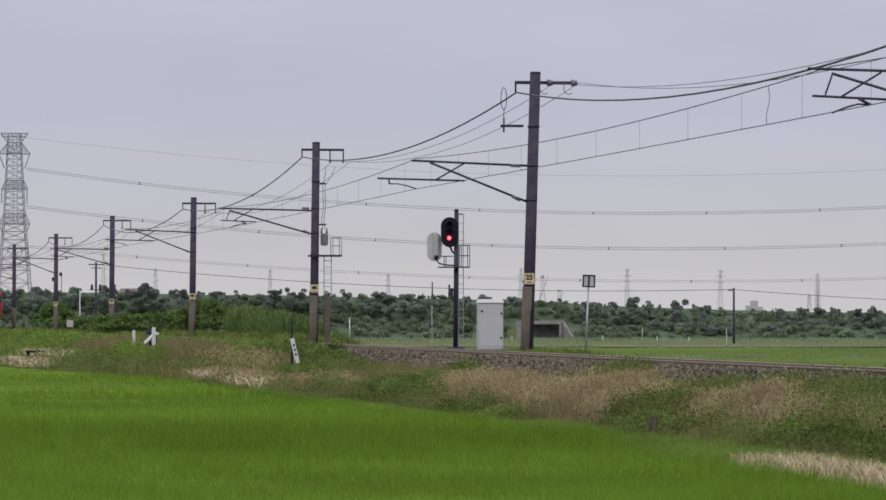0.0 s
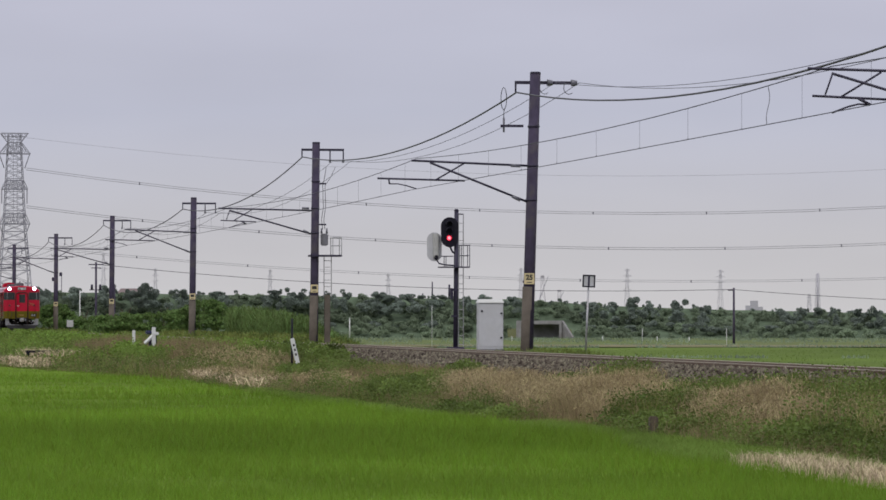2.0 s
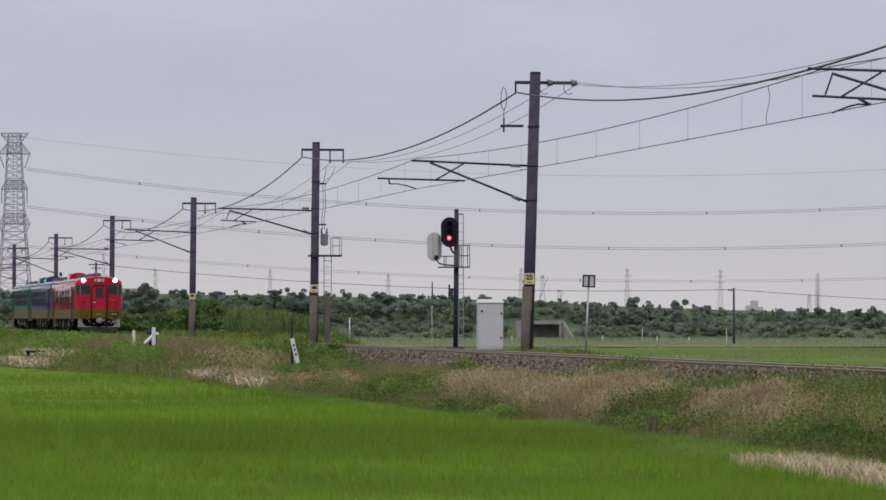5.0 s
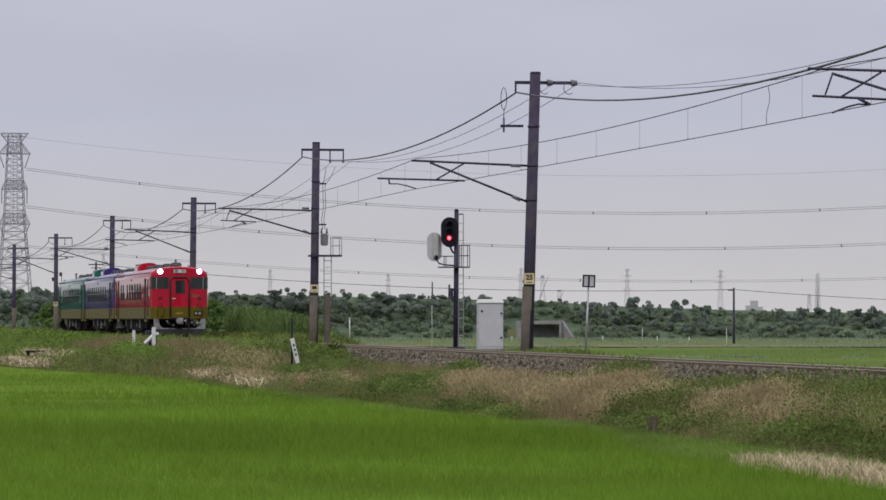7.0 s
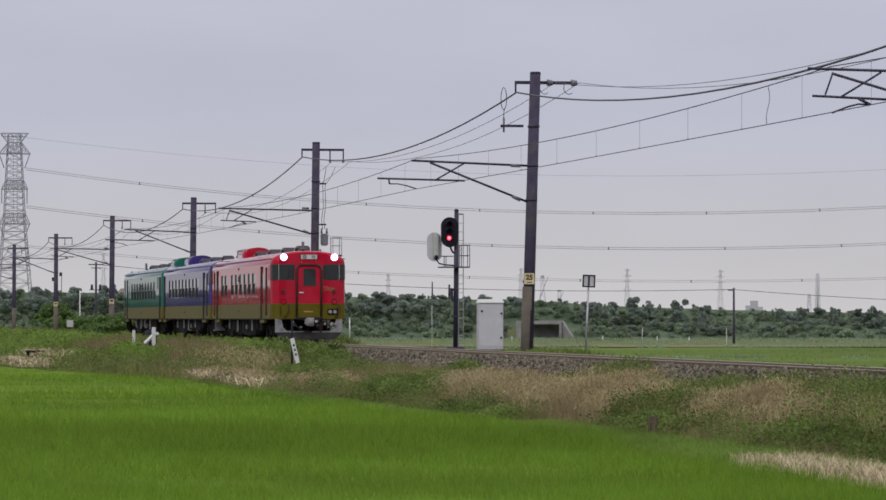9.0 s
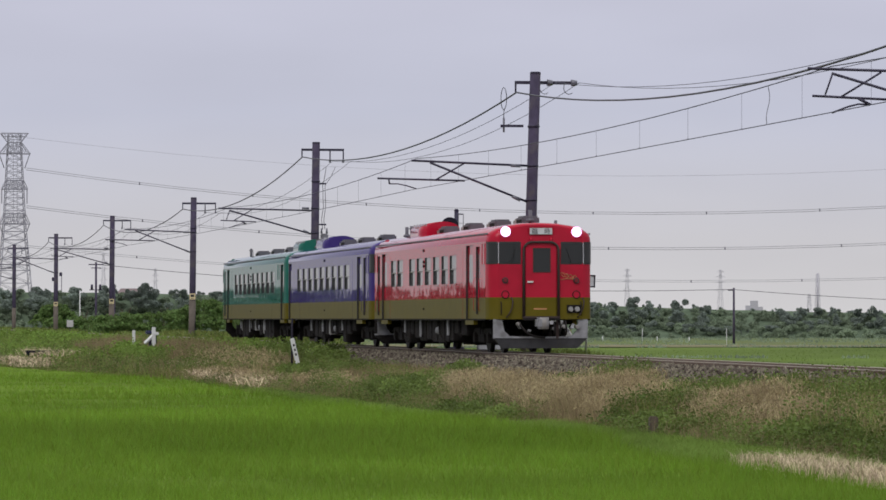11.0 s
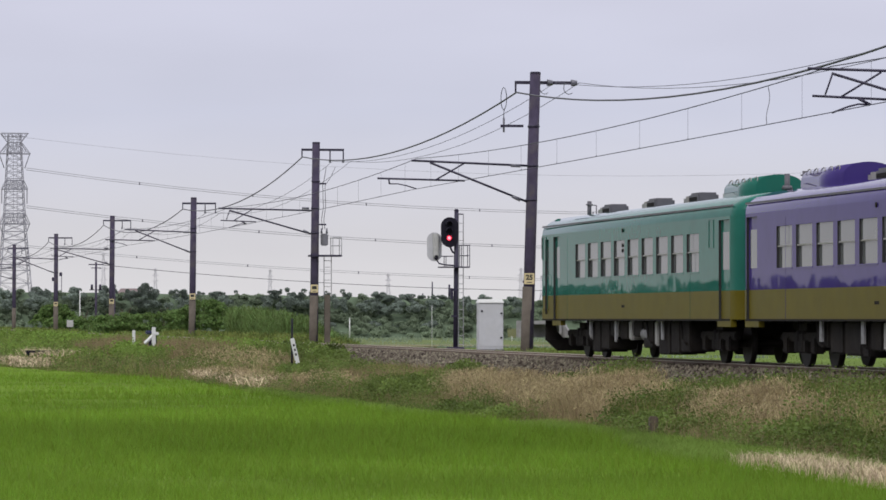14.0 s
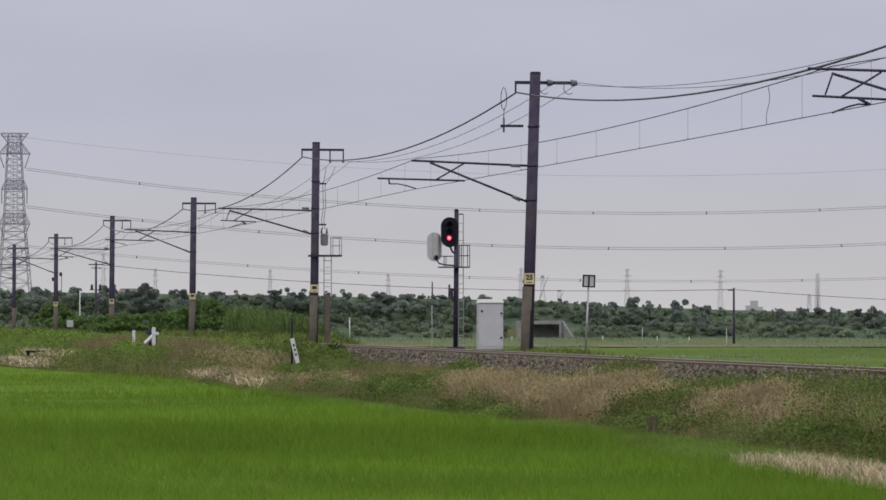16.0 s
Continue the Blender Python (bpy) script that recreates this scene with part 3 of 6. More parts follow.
def build_bank_plants():
    grass, weeds, brush, dry, straw, fresh = [], [], [], [], [], []
    # stretch of the line, number of blades, blade width, leafy plants, leaf scale
    for s0, s1, n, width, plants, k in ((36, 95, 58000, 0.009, 14000, 0.62), (95, 130, 24000, 0.013, 7500, 0.75), (130, 220, 20000, 0.022, 8000, 1.1), (220, 460, 10000, 0.042, 4000, 1.8)):
        s, d = R.uniform(s0, s1, n), R.uniform(-8.5, -2.3, n)
        d = np.where(s > 108, R.uniform(-8.0, -1.9, n) - np.maximum(0, (s - 108) / 9.8) * R.uniform(0, 1, n), d)
        verge = (s < 73) & (d < -6.95 - 0.2 * np.sin(s * 0.8))
        low = np.interp(d, [-8.5, -7, -4.5, -3.0, -2.4], [0.5, 0.7, 0.9, 0.5, 0.25]) * np.where(verge, 0.35, 1.0)
        tall = np.interp(s, [60, 122, 140, 460], [1.0, 1.05, 2.5, 2.6])
        low = np.where(s > 128, np.interp(d, [-20, -7, -5, -2.2], [0.55, 0.6, 0.85, 1.0]), low) * tall
        patch = np.clip(0.7 + 0.3 * np.sin(s * 0.21 + d) + 0.25 * np.sin(s * 0.67), 0.45, 1.3)
        grass.append(blade_mesh(on_bank(s, d), R.uniform(0.14, 0.38, n) * low * patch, np.full(n, width), R.uniform(0.2, 0.8, n)))
        # leafy weeds in uneven clumps
        s, d = R.uniform(s0, s1, plants), R.uniform(-8.0, -2.5, plants)
        d = np.where(s > 112, d - np.maximum(0, (s - 112) / 9.8) * R.uniform(0, 0.8, plants), d)
        clump = np.sin(s * 0.33 + 1.7 * np.sin(d * 0.9)) + np.sin(s * 0.13 + d * 0.7)
        keep = (clump > -0.35 + R.normal(0, 0.5, plants)) & ~((d > -3.6) & (s < 122) & (s > 72) & (R.random(plants) < 0.75)) & ~((d < -7.3) & (s < 110) & (R.random(plants) < 0.7))
        keep &= ~((s < 73) & (d < -6.95 - 0.2 * np.sin(s * 0.8)))
        s, d, clump = s[keep], d[keep], clump[keep]
        leaves = 20
        tall = (0.16 + 0.2 * R.random(len(s)) + 0.13 * np.clip(clump, 0, 2)) * np.interp(s, [60, 122, 140, 460], [1.0, 1.05, 2.5, 2.6])
        tall *= np.where(s < 128, np.interp(d, [-8, -6.8, -5.5, -4, -2.9], [0.8, 1.35, 1.1, 0.9, 0.5]), np.interp(d, [-14, -7, -5, -2.5], [0.5, 0.6, 0.9, 1.0]))
        tall *= np.clip(0.75 + 0.55 * np.sin(s * 0.9 + 3 * np.sin(d * 1.3)) + 0.35 * np.sin(s * 2.3 + d * 2.0), 0.35, 1.7)
        p = on_bank(s, d).repeat(leaves, 0)
        tall = np.minimum(tall, 0.9)
        u = R.uniform(0.15, 1.0, len(p)) ** 1.3
        p[:, 2] += u * tall.repeat(leaves)
        spread = 0.17 * (1.2 - u) * max(k, 0.8) ** 0.5
        p[:, :2] += R.normal(0, 1, (len(p), 2)) * spread[:, None]
        weeds.append(leaf_mesh(p, R.uniform(0.025, 0.062, len(p)) * k, 0.4))
        # thin faded stems between them
        m = n // 3
        s, d = R.uniform(s0, s1, m), R.uniform(-6.9 if s0 < 90 else -7.6, -2.6, m)
        d = np.where(s > 112, d - np.maximum(0, (s - 112) / 9.8) * R.uniform(0, 0.6, m), d)
        h = R.uniform(0.2, 0.5, m) * np.interp(s, [60, 122, 140, 460], [1.0, 1.0, 1.6, 1.6]) * np.interp(d, [-12, -7, -4.5, -2.6], [0.6, 0.9, 1.0, 0.6])
        brush.append(blade_mesh(on_bank(s, d), h, np.full(m, width * 0.6), R.uniform(0.1, 0.6, m)))
    # a lime green creeper mound and single tall weeds
    for s0, d0, rs, rd, n, h in ((93, -6.0, 4.0, 0.9, 10000, 0.62), (61, -3.9, 0.9, 0.5, 2400, 0.85), (67.5, -5.2, 0.9, 0.6, 2600, 0.6), (56, -5.9, 2.5, 0.9, 6500, 0.55), (51, -5.9, 2.2, 0.9, 6000, 0.55), (66, -6.3, 3.0, 0.6, 4500, 0.45), (76.5, -5.6, 0.6, 0.7, 1500, 0.5), (127, -3.4, 2.0, 0.7, 5000, 0.65), (158, -5.8, 6, 0.5, 4200, 0.86), (168.5, -5.8, 4, 0.5, 3000, 1.02), (116.3, -5.7, 2.4, 0.35, 3600, 0.64), (136, -3.0, 8, 0.8, 9000, 0.68), (156, -3.0, 14, 0.8, 12000, 0.72), (190, -3.0, 24, 0.8, 11000, 0.7), (250, -3.0, 48, 0.9, 9000, 0.7), (345, -3.0, 70, 1.0, 6000, 0.72), (205, -6.5, 40, 2.5, 9000, 0.6), (118, -4.6, 5, 1.0, 6000, 0.4), (87, -3.3, 2.5, 0.5, 1800, 0.35), (72, -3.2, 2.0, 0.5, 1500, 0.3), (103, -3.0, 1.5, 0.4, 1200, 0.4), (79, -6.9, 4, 0.5, 4500, 0.35)):
        s, d = s0 + rs * np.clip(R.normal(0, 0.5, n), -1, 1), d0 + rd * np.clip(R.normal(0, 0.5, n), -1, 1)
        p = on_bank(s, d)
        p[:, 2] += R.uniform(0, 1, n) ** 0.7 * h * (0.75 + 0.25 * np.sin(s * 2.1) * np.sin(d * 5))
        (weeds if s0 < 150 else fresh).append(leaf_mesh(p, R.uniform(0.03, 0.07, n) * (1 if s0 < 100 else 1.3 if s0 < 130 else 1.9 if s0 < 200 else 3.0), 0.4))
    # tall upright stems, green and fading, towards the near end
    for s0, s1, d0, d1, n, h0, h1 in ((44, 58, -6.2, -3.2, 5500, 0.4, 0.9), (55, 68, -4.8, -3.2, 2600, 0.35, 0.78), (68, 74, -5.0, -3.0, 1200, 0.25, 0.6), (77.5, 81, -4.4, -3.5, 900, 0.45, 0.85), (66.5, 69.5, -6.4, -4.5, 1600, 0.4, 0.75), (112, 117.5, -6.0, -5.3, 1500, 0.3, 0.55)):
        s, d = R.uniform(s0, s1, n), R.uniform(d0, d1, n)
        half = n // 2
        h = R.uniform(h0, h1, n)
        b = on_bank(s, d)
        grass.append(blade_mesh(b[:half], h[:half], np.full(half, 0.01), R.uniform(0.05, 0.35, half)))
        brush.append(blade_mesh(b[half:], h[half:], np.full(n - half, 0.007), R.uniform(0.05, 0.35, n - half)))
        p = b.repeat(4, 0)
        p[:, 2] += R.uniform(0.3, 1.0, len(p)) * h.repeat(4)
        p[:, :2] += R.normal(0, 0.05, (len(p), 2))
        weeds.append(leaf_mesh(p, R.uniform(0.025, 0.06, len(p)), 0.2))
    # clumps of tall dry plume grass: s from, s to, d from, d to, number, height
    for s0, s1, d0, d1, n, tall in ((78, 90, -6.0, -5.0, 5500, 0.62), (69.5, 77, -6.3, -4.9, 7500, 0.7), (59.5, 65.5, -5.9, -4.8, 3600, 0.66), (55.5, 58, -5.6, -4.8, 700, 0.6), (49, 54, -6.0, -5.2, 1000, 0.6),
                                    (112, 133, -6.9, -6.0, 3600, 0.3), (104, 112, -6.4, -5.4, 1200, 0.35), (168, 186, -9.6, -8.2, 1600, 0.35), (88, 93, -5.4, -4.6, 1200, 0.5), (128, 150, -5.5, -4.2, 1500, 0.6)):
        s = (s0 + s1) / 2 + (s1 - s0) / 2 * np.clip(R.normal(0, 0.55, n), -1.1, 1.1)
        d = R.uniform(d0, d1, n)
        h = tall * np.clip(0.82 + 0.2 * np.sin(s * 1.3 + d) + 0.12 * np.sin(s * 3.1 + 2) + R.uniform(-0.25, 0.2, n), 0.3, 1.2)
        v = blade_mesh(on_bank(s, d), h, np.full(n, 0.007 if s0 < 100 else 0.02), R.uniform(0.15, 0.55, n), 0.2)
        dry.append(v)
        heads = v[0].reshape(-1, 5, 3)[:, 4].repeat(2, 0) + R.normal(0, 0.03, (2 * n, 3))
        dry.append(leaf_mesh(heads, R.uniform(0.05, 0.11, 2 * n) * (1 if s0 < 100 else 1.6), -0.8, 0.07))
    # faded reddish weeds farther down the line
    for s0, s1, d0, d1, n, h0, h1 in ((146, 200, -5.8, -3.2, 17000, 0.4, 0.95), (128, 150, -4.6, -2.8, 5000, 0.3, 0.65), (100, 128, -6.6, -4.6, 4500, 0.2, 0.45)):
        s, d = R.uniform(s0, s1, n), R.uniform(d0, d1, n)
        keep = np.sin(s * 0.4 + d) + np.sin(s * 0.17) > -0.6
        s, d = s[keep], d[keep]
        brush.append(blade_mesh(on_bank(s, d), R.uniform(h0, h1, len(s)), np.full(len(s), 0.016), R.uniform(0.1, 0.6, len(s))))
    # mown bleached strip along the paddy
    for s0, s1, d0, d1, n in ((33, 47, -8.2, -6.4, 22000), (47, 52.5, -8.3, -7.2, 3600), (165, 185, -10.5, -9.0, 700), (180, 201, -8.2, -6.6, 2200), (140, 158, -6.0, -4.4, 2400), (112, 130, -7.4, -6.5, 1000)):
        s, d = R.uniform(s0, s1, n), R.uniform(d0, d1, n)
        p = on_bank(s, d)
        p[:, 2] = np.maximum(p[:, 2], -1.03)
        straw.append(blade_mesh(p, R.uniform(0.12, 0.36, n) * (1.0 if s0 < 100 else 1.5 if s0 < 170 else 2.2), np.full(n, 0.006 if s0 < 100 else 0.03), R.uniform(0.4, 1.1, n)))
    # short fresh grass between the weeds and the paddy
    lime = fresh
    for s0, s1, d0, d1, n, w in ((47, 72, -8.6, -6.8, 40000, 0.009), (70, 108, -8.5, -7.6, 16000, 0.013), (205, 400, -7.0, -2.6, 14000, 0.045)):
        s, d = R.uniform(s0, s1, n), R.uniform(d0, d1, n)
        lime.append(blade_mesh(on_bank(s, d), R.uniform(0.1, 0.24, n) * (1.0 if s0 < 200 else 2.6), np.full(n, w), R.uniform(0.2, 0.8, n)))
    v, t = joined(lime)
    from_arrays("fresh_grass", v, t, M_LIME, "short fresh light green grass beside the paddy", "grass")
    # tall reeds behind the track
    reeds = []
    n = 9000
    s, d = R.uniform(190, 245, n), R.uniform(3.4, 10.5, n)
    # the stand is cut by bearing from the camera, crest heights fitted to its view
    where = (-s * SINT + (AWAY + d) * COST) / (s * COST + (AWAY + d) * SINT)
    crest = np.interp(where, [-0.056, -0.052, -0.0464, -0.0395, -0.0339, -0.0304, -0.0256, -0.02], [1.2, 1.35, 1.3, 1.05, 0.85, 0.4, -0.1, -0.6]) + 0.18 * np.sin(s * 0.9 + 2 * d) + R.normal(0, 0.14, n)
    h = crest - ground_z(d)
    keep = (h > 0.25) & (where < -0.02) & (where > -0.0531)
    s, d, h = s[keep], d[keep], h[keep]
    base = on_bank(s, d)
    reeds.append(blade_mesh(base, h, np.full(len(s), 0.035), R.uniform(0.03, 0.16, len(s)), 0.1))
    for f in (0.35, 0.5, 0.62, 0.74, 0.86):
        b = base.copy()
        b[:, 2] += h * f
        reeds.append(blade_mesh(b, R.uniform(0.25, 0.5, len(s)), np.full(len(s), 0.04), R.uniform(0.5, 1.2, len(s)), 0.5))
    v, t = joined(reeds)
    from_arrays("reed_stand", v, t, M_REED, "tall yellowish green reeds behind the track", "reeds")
    # plants on the far shoulder and beside the lineside gear
    for s0, s1, d0, d1, n, h0, h1 in ((118, 128, 2.4, 4.2, 1500, 0.15, 0.5), (80, 125, 2.6, 4.5, 4000, 0.1, 0.3), (58, 80, 2.8, 5.0, 420, 0.3, 0.8), (132, 150, 2.6, 4.5, 2500, 0.1, 0.3), (178, 240, 2.6, 7.0, 9000, 0.3, 0.8), (240, 420, 2.4, 8.0, 9000, 0.25, 0.65)):
        s, d = R.uniform(s0, s1, n), R.uniform(d0, d1, n)
        far = s0 > 170
        grass.append(blade_mesh(on_bank(s, d), R.uniform(h0, h1, n), np.full(n, 0.035 if far else 0.014), R.uniform(0.1, 0.5, n)))
        p = on_bank(s, d)
        p[:, 2] += R.uniform(0.05, 0.9, n) * h1 * 0.8
        weeds.append(leaf_mesh(p, R.uniform(0.05, 0.1, n) * (2.0 if far else 1.0), 0.4))
    for pieces, name, material, label in ((grass, "bank_grass", M_GRASS, "uneven green grass on the railway bank"), (weeds, "bank_weeds", M_WEED, "leafy green weeds on the railway bank"),
                                          (brush, "faded_stems", M_BRUSH, "thin faded brown weed stems on the bank"), (dry, "dry_plume_grass", M_DRY, "tall dry tan plume grass in clumps"),
                                          (straw, "mown_straw", M_STRAW, "bleached mown straw beside the rice paddy")):
        v, t = joined(pieces)
        from_arrays(name, v, t, material, label, "grass")


build_bank_plants()


def bush(label, m, blobs, leaves, size, trunks):
    """A shrub: stems and a crown of many leaves over a few uneven domes; blobs: x, y, z, rx, ry, rz."""
    ob = thing("bush", label, "shrub", m, "shrubs behind the track")
    for x, y, lean in trunks:
        bm = bmesh.new()
        rod(bm, (x, y, -0.4), (x + lean, y, 0.9), 0.09, 0.05, 7)
        rod(bm, (x + lean, y, 0.8), (x + lean * 2.6, y + 0.3, 1.7), 0.05, 0.02, 6)
        rod(bm, (x + lean, y, 0.8), (x - lean, y - 0.3, 1.6), 0.045, 0.02, 6)
        part("trunk", bm, M_WOOD, ob)
    pieces = []
    for x, y, z, rx, ry, rz in blobs:
        # tufts of leaves on the dome, each a small cushion with dark gaps between
        tufts = 22
        c = dome(tufts, 0.4) * R.uniform(0.72, 1.0, tufts)[:, None]
        n = int(leaves * rx * rz)
        q = dome(n, 0.35)
        p = c[R.integers(0, tufts, n)] + q * (R.uniform(0.75, 1.0, n) * R.uniform(0.2, 0.36))[:, None]
        p = p * (rx, ry, rz) + (x, y, z)
        keep = p[:, 2] > -0.6
        pieces.append(crown_leaves(p[keep], q[keep], R.uniform(0.6, 1.3, keep.sum()) * size))
    v, t = joined(pieces)
    crown = from_arrays("crown", v, t, M_BUSH, "", "", "")
    crown.parent = ob


RB = random.Random(8)


def bush_line(y):
    return float(np.interp(y, [-5.2, -4.6, -4, -2, 0, 1, 2, 3, 3.7, 4.3, 4.8], [0.5, 0.95, 1.2, 1.35, 1.38, 1.55, 1.9, 2.35, 2.1, 1.7, 0.9]))


def bush_blobs():
    out = []
    for k in range(26):
        y = -4.7 + 9.1 * (k + RB.uniform(0.1, 0.9)) / 26
        r = RB.uniform(0.45, 0.85)
        top = bush_line(y)
        out.append((RB.uniform(-2.5, 2.5), y, top - r * 0.85 - RB.uniform(0, 0.12), r, r * RB.uniform(0.9, 1.25), r * 0.85))
        out.append((RB.uniform(-0.5, 3.0), y + RB.uniform(-0.3, 0.3), (top - r) * RB.uniform(0.15, 0.6) - 0.1, r, r, r * 0.8))
    return out


bush("broad leafy green bush behind the track", at_track(275.2, 6.3), bush_blobs(), 2000, 0.12, [(0, -2.5, 0.2), (1, 0, -0.2), (0, 2.5, 0.25)])
bush("rounded leafy green bush beside the track", at_track(361.4, 5.3),
     [(RB.uniform(-1, 1), -1.5 + 0.32 * k, 0.5 + 1.1 * math.sin(k * 0.33) * RB.uniform(0.3, 1.0), 0.8, RB.uniform(0.6, 0.9), 0.8) for k in range(11)], 1500, 0.14, [(0, -0.5, 0.1), (0, 0.6, -0.1)])
bush("low tangled green bush by the line", at_track(356.4, 8.0),
     [(RB.uniform(-1, 1), -3.5 + 0.5 * k, 0.1 + 0.3 * math.sin(k * 1.7), 0.7, 0.8, 0.75) for k in range(14)], 1400, 0.14, [(0, -0.5, 0.1), (0, 1.6, -0.1)])


# ---- far side: fields, bank of shrubs, culvert ----
def flat_strip(name, x0, x1, y0, y1, z, material, label, category, kind="structure"):
    bm = bmesh.new()
    nx, ny = 24, 10
    grid = [[bm.verts.new((x0 + (x1 - x0) * i / nx, y0 + (y1 - y0) * j / ny + 3 * math.sin(i * 0.8), z + random.uniform(-0.04, 0.04))) for j in range(ny + 1)] for i in range(nx + 1)]
    for i in range(nx):
        for j in range(ny):
            bm.faces.new((grid[i][j], grid[i + 1][j], grid[i + 1][j + 1], grid[i][j + 1]))
    bm.normal_update()
    return tagged(part(name, bm, material), label, category, "", kind)


M_LEVEE = mat("dry_levee_earth", (0.18, 0.17, 0.10), 0.95, specular=0.04, scale=0.8, vary=0.3, stain=(0.11, 0.13, 0.05), stain_scale=0.2, bump=0.5, bump_scale=3)
M_FIELD2 = mat("pale_green_field", (0.12, 0.155, 0.058), 0.95, specular=0.04, scale=0.7, vary=0.25, stain=(0.14, 0.125, 0.08), stain_scale=0.06, bump=0.5, bump_scale=3)
flat_strip("far_paddy", -30, 160, 130, 405, FAR + 0.42, M_PADDY, "bright green rice paddy beyond the track", "field")
flat_strip("field_levee", -160, 200, 405, 440, FAR + 0.5, M_LEVEE, "dry brown field levee beyond the paddy", "field")
flat_strip("far_field", -160, 220, 440, 640, FAR + 0.25, M_FIELD2, "pale green and brown field before the shrubs", "field")


def far_grass():
    n = 9000
    y = R.uniform(180, 402, n)
    x = R.uniform(-0.04, 0.12, n) * y
    v, t = blade_mesh(np.stack([x, y, np.full(n, FAR + 0.35)], 1), R.uniform(0.1, 0.2, n), np.full(n, 0.035), R.uniform(0.1, 0.5, n))
    from_arrays("far_rice_plants", v, t, M_PADDY, "green rice plants in the paddy beyond the track", "rice")


far_grass()


def levee_tufts():
    pieces = []
    for y0, y1, n, h in ((402, 408, 2600, 0.45), (436, 446, 2200, 0.4), (300, 303, 1200, 0.4), (500, 640, 5000, 0.35), (560, 566, 1800, 0.5)):
        y = R.uniform(y0, y1, n)
        x = R.uniform(-0.09, 0.125, n) * y
        keep = np.sin(x * 0.21 + y0) + 0.6 * np.sin(x * 0.67) > -0.5
        p = np.stack([x, y, np.full(n, FAR + 0.35)], 1)[keep]
        pieces.append(blade_mesh(p, R.uniform(0.3, 1.0, len(p)) * h, np.full(len(p), 0.12), R.uniform(0.1, 0.6, len(p))))
    v, t = joined(pieces)
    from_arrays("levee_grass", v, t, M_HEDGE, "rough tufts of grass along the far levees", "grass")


levee_tufts()
HEDGE_Y = 625.0


def levee_top(x):
    """Height of the grassy crest above the rail along the far bank; left of view, set for car-side reflections."""
    return float(np.interp(x, [-450, -330, -268, -207, -181, -130, -95, -61, -34, -16, -2, 10, 19, 24, 37, 46, 70, 140, 300], [6.2, 5.6, 6.7, 5.3, 4.4, 4.2, 5.0, 5.1, 4.65, 4.4, 4.1, 3.9, 3.5, 2.9, 2.6, 2.2, 1.75, 1.7, 2.7]))


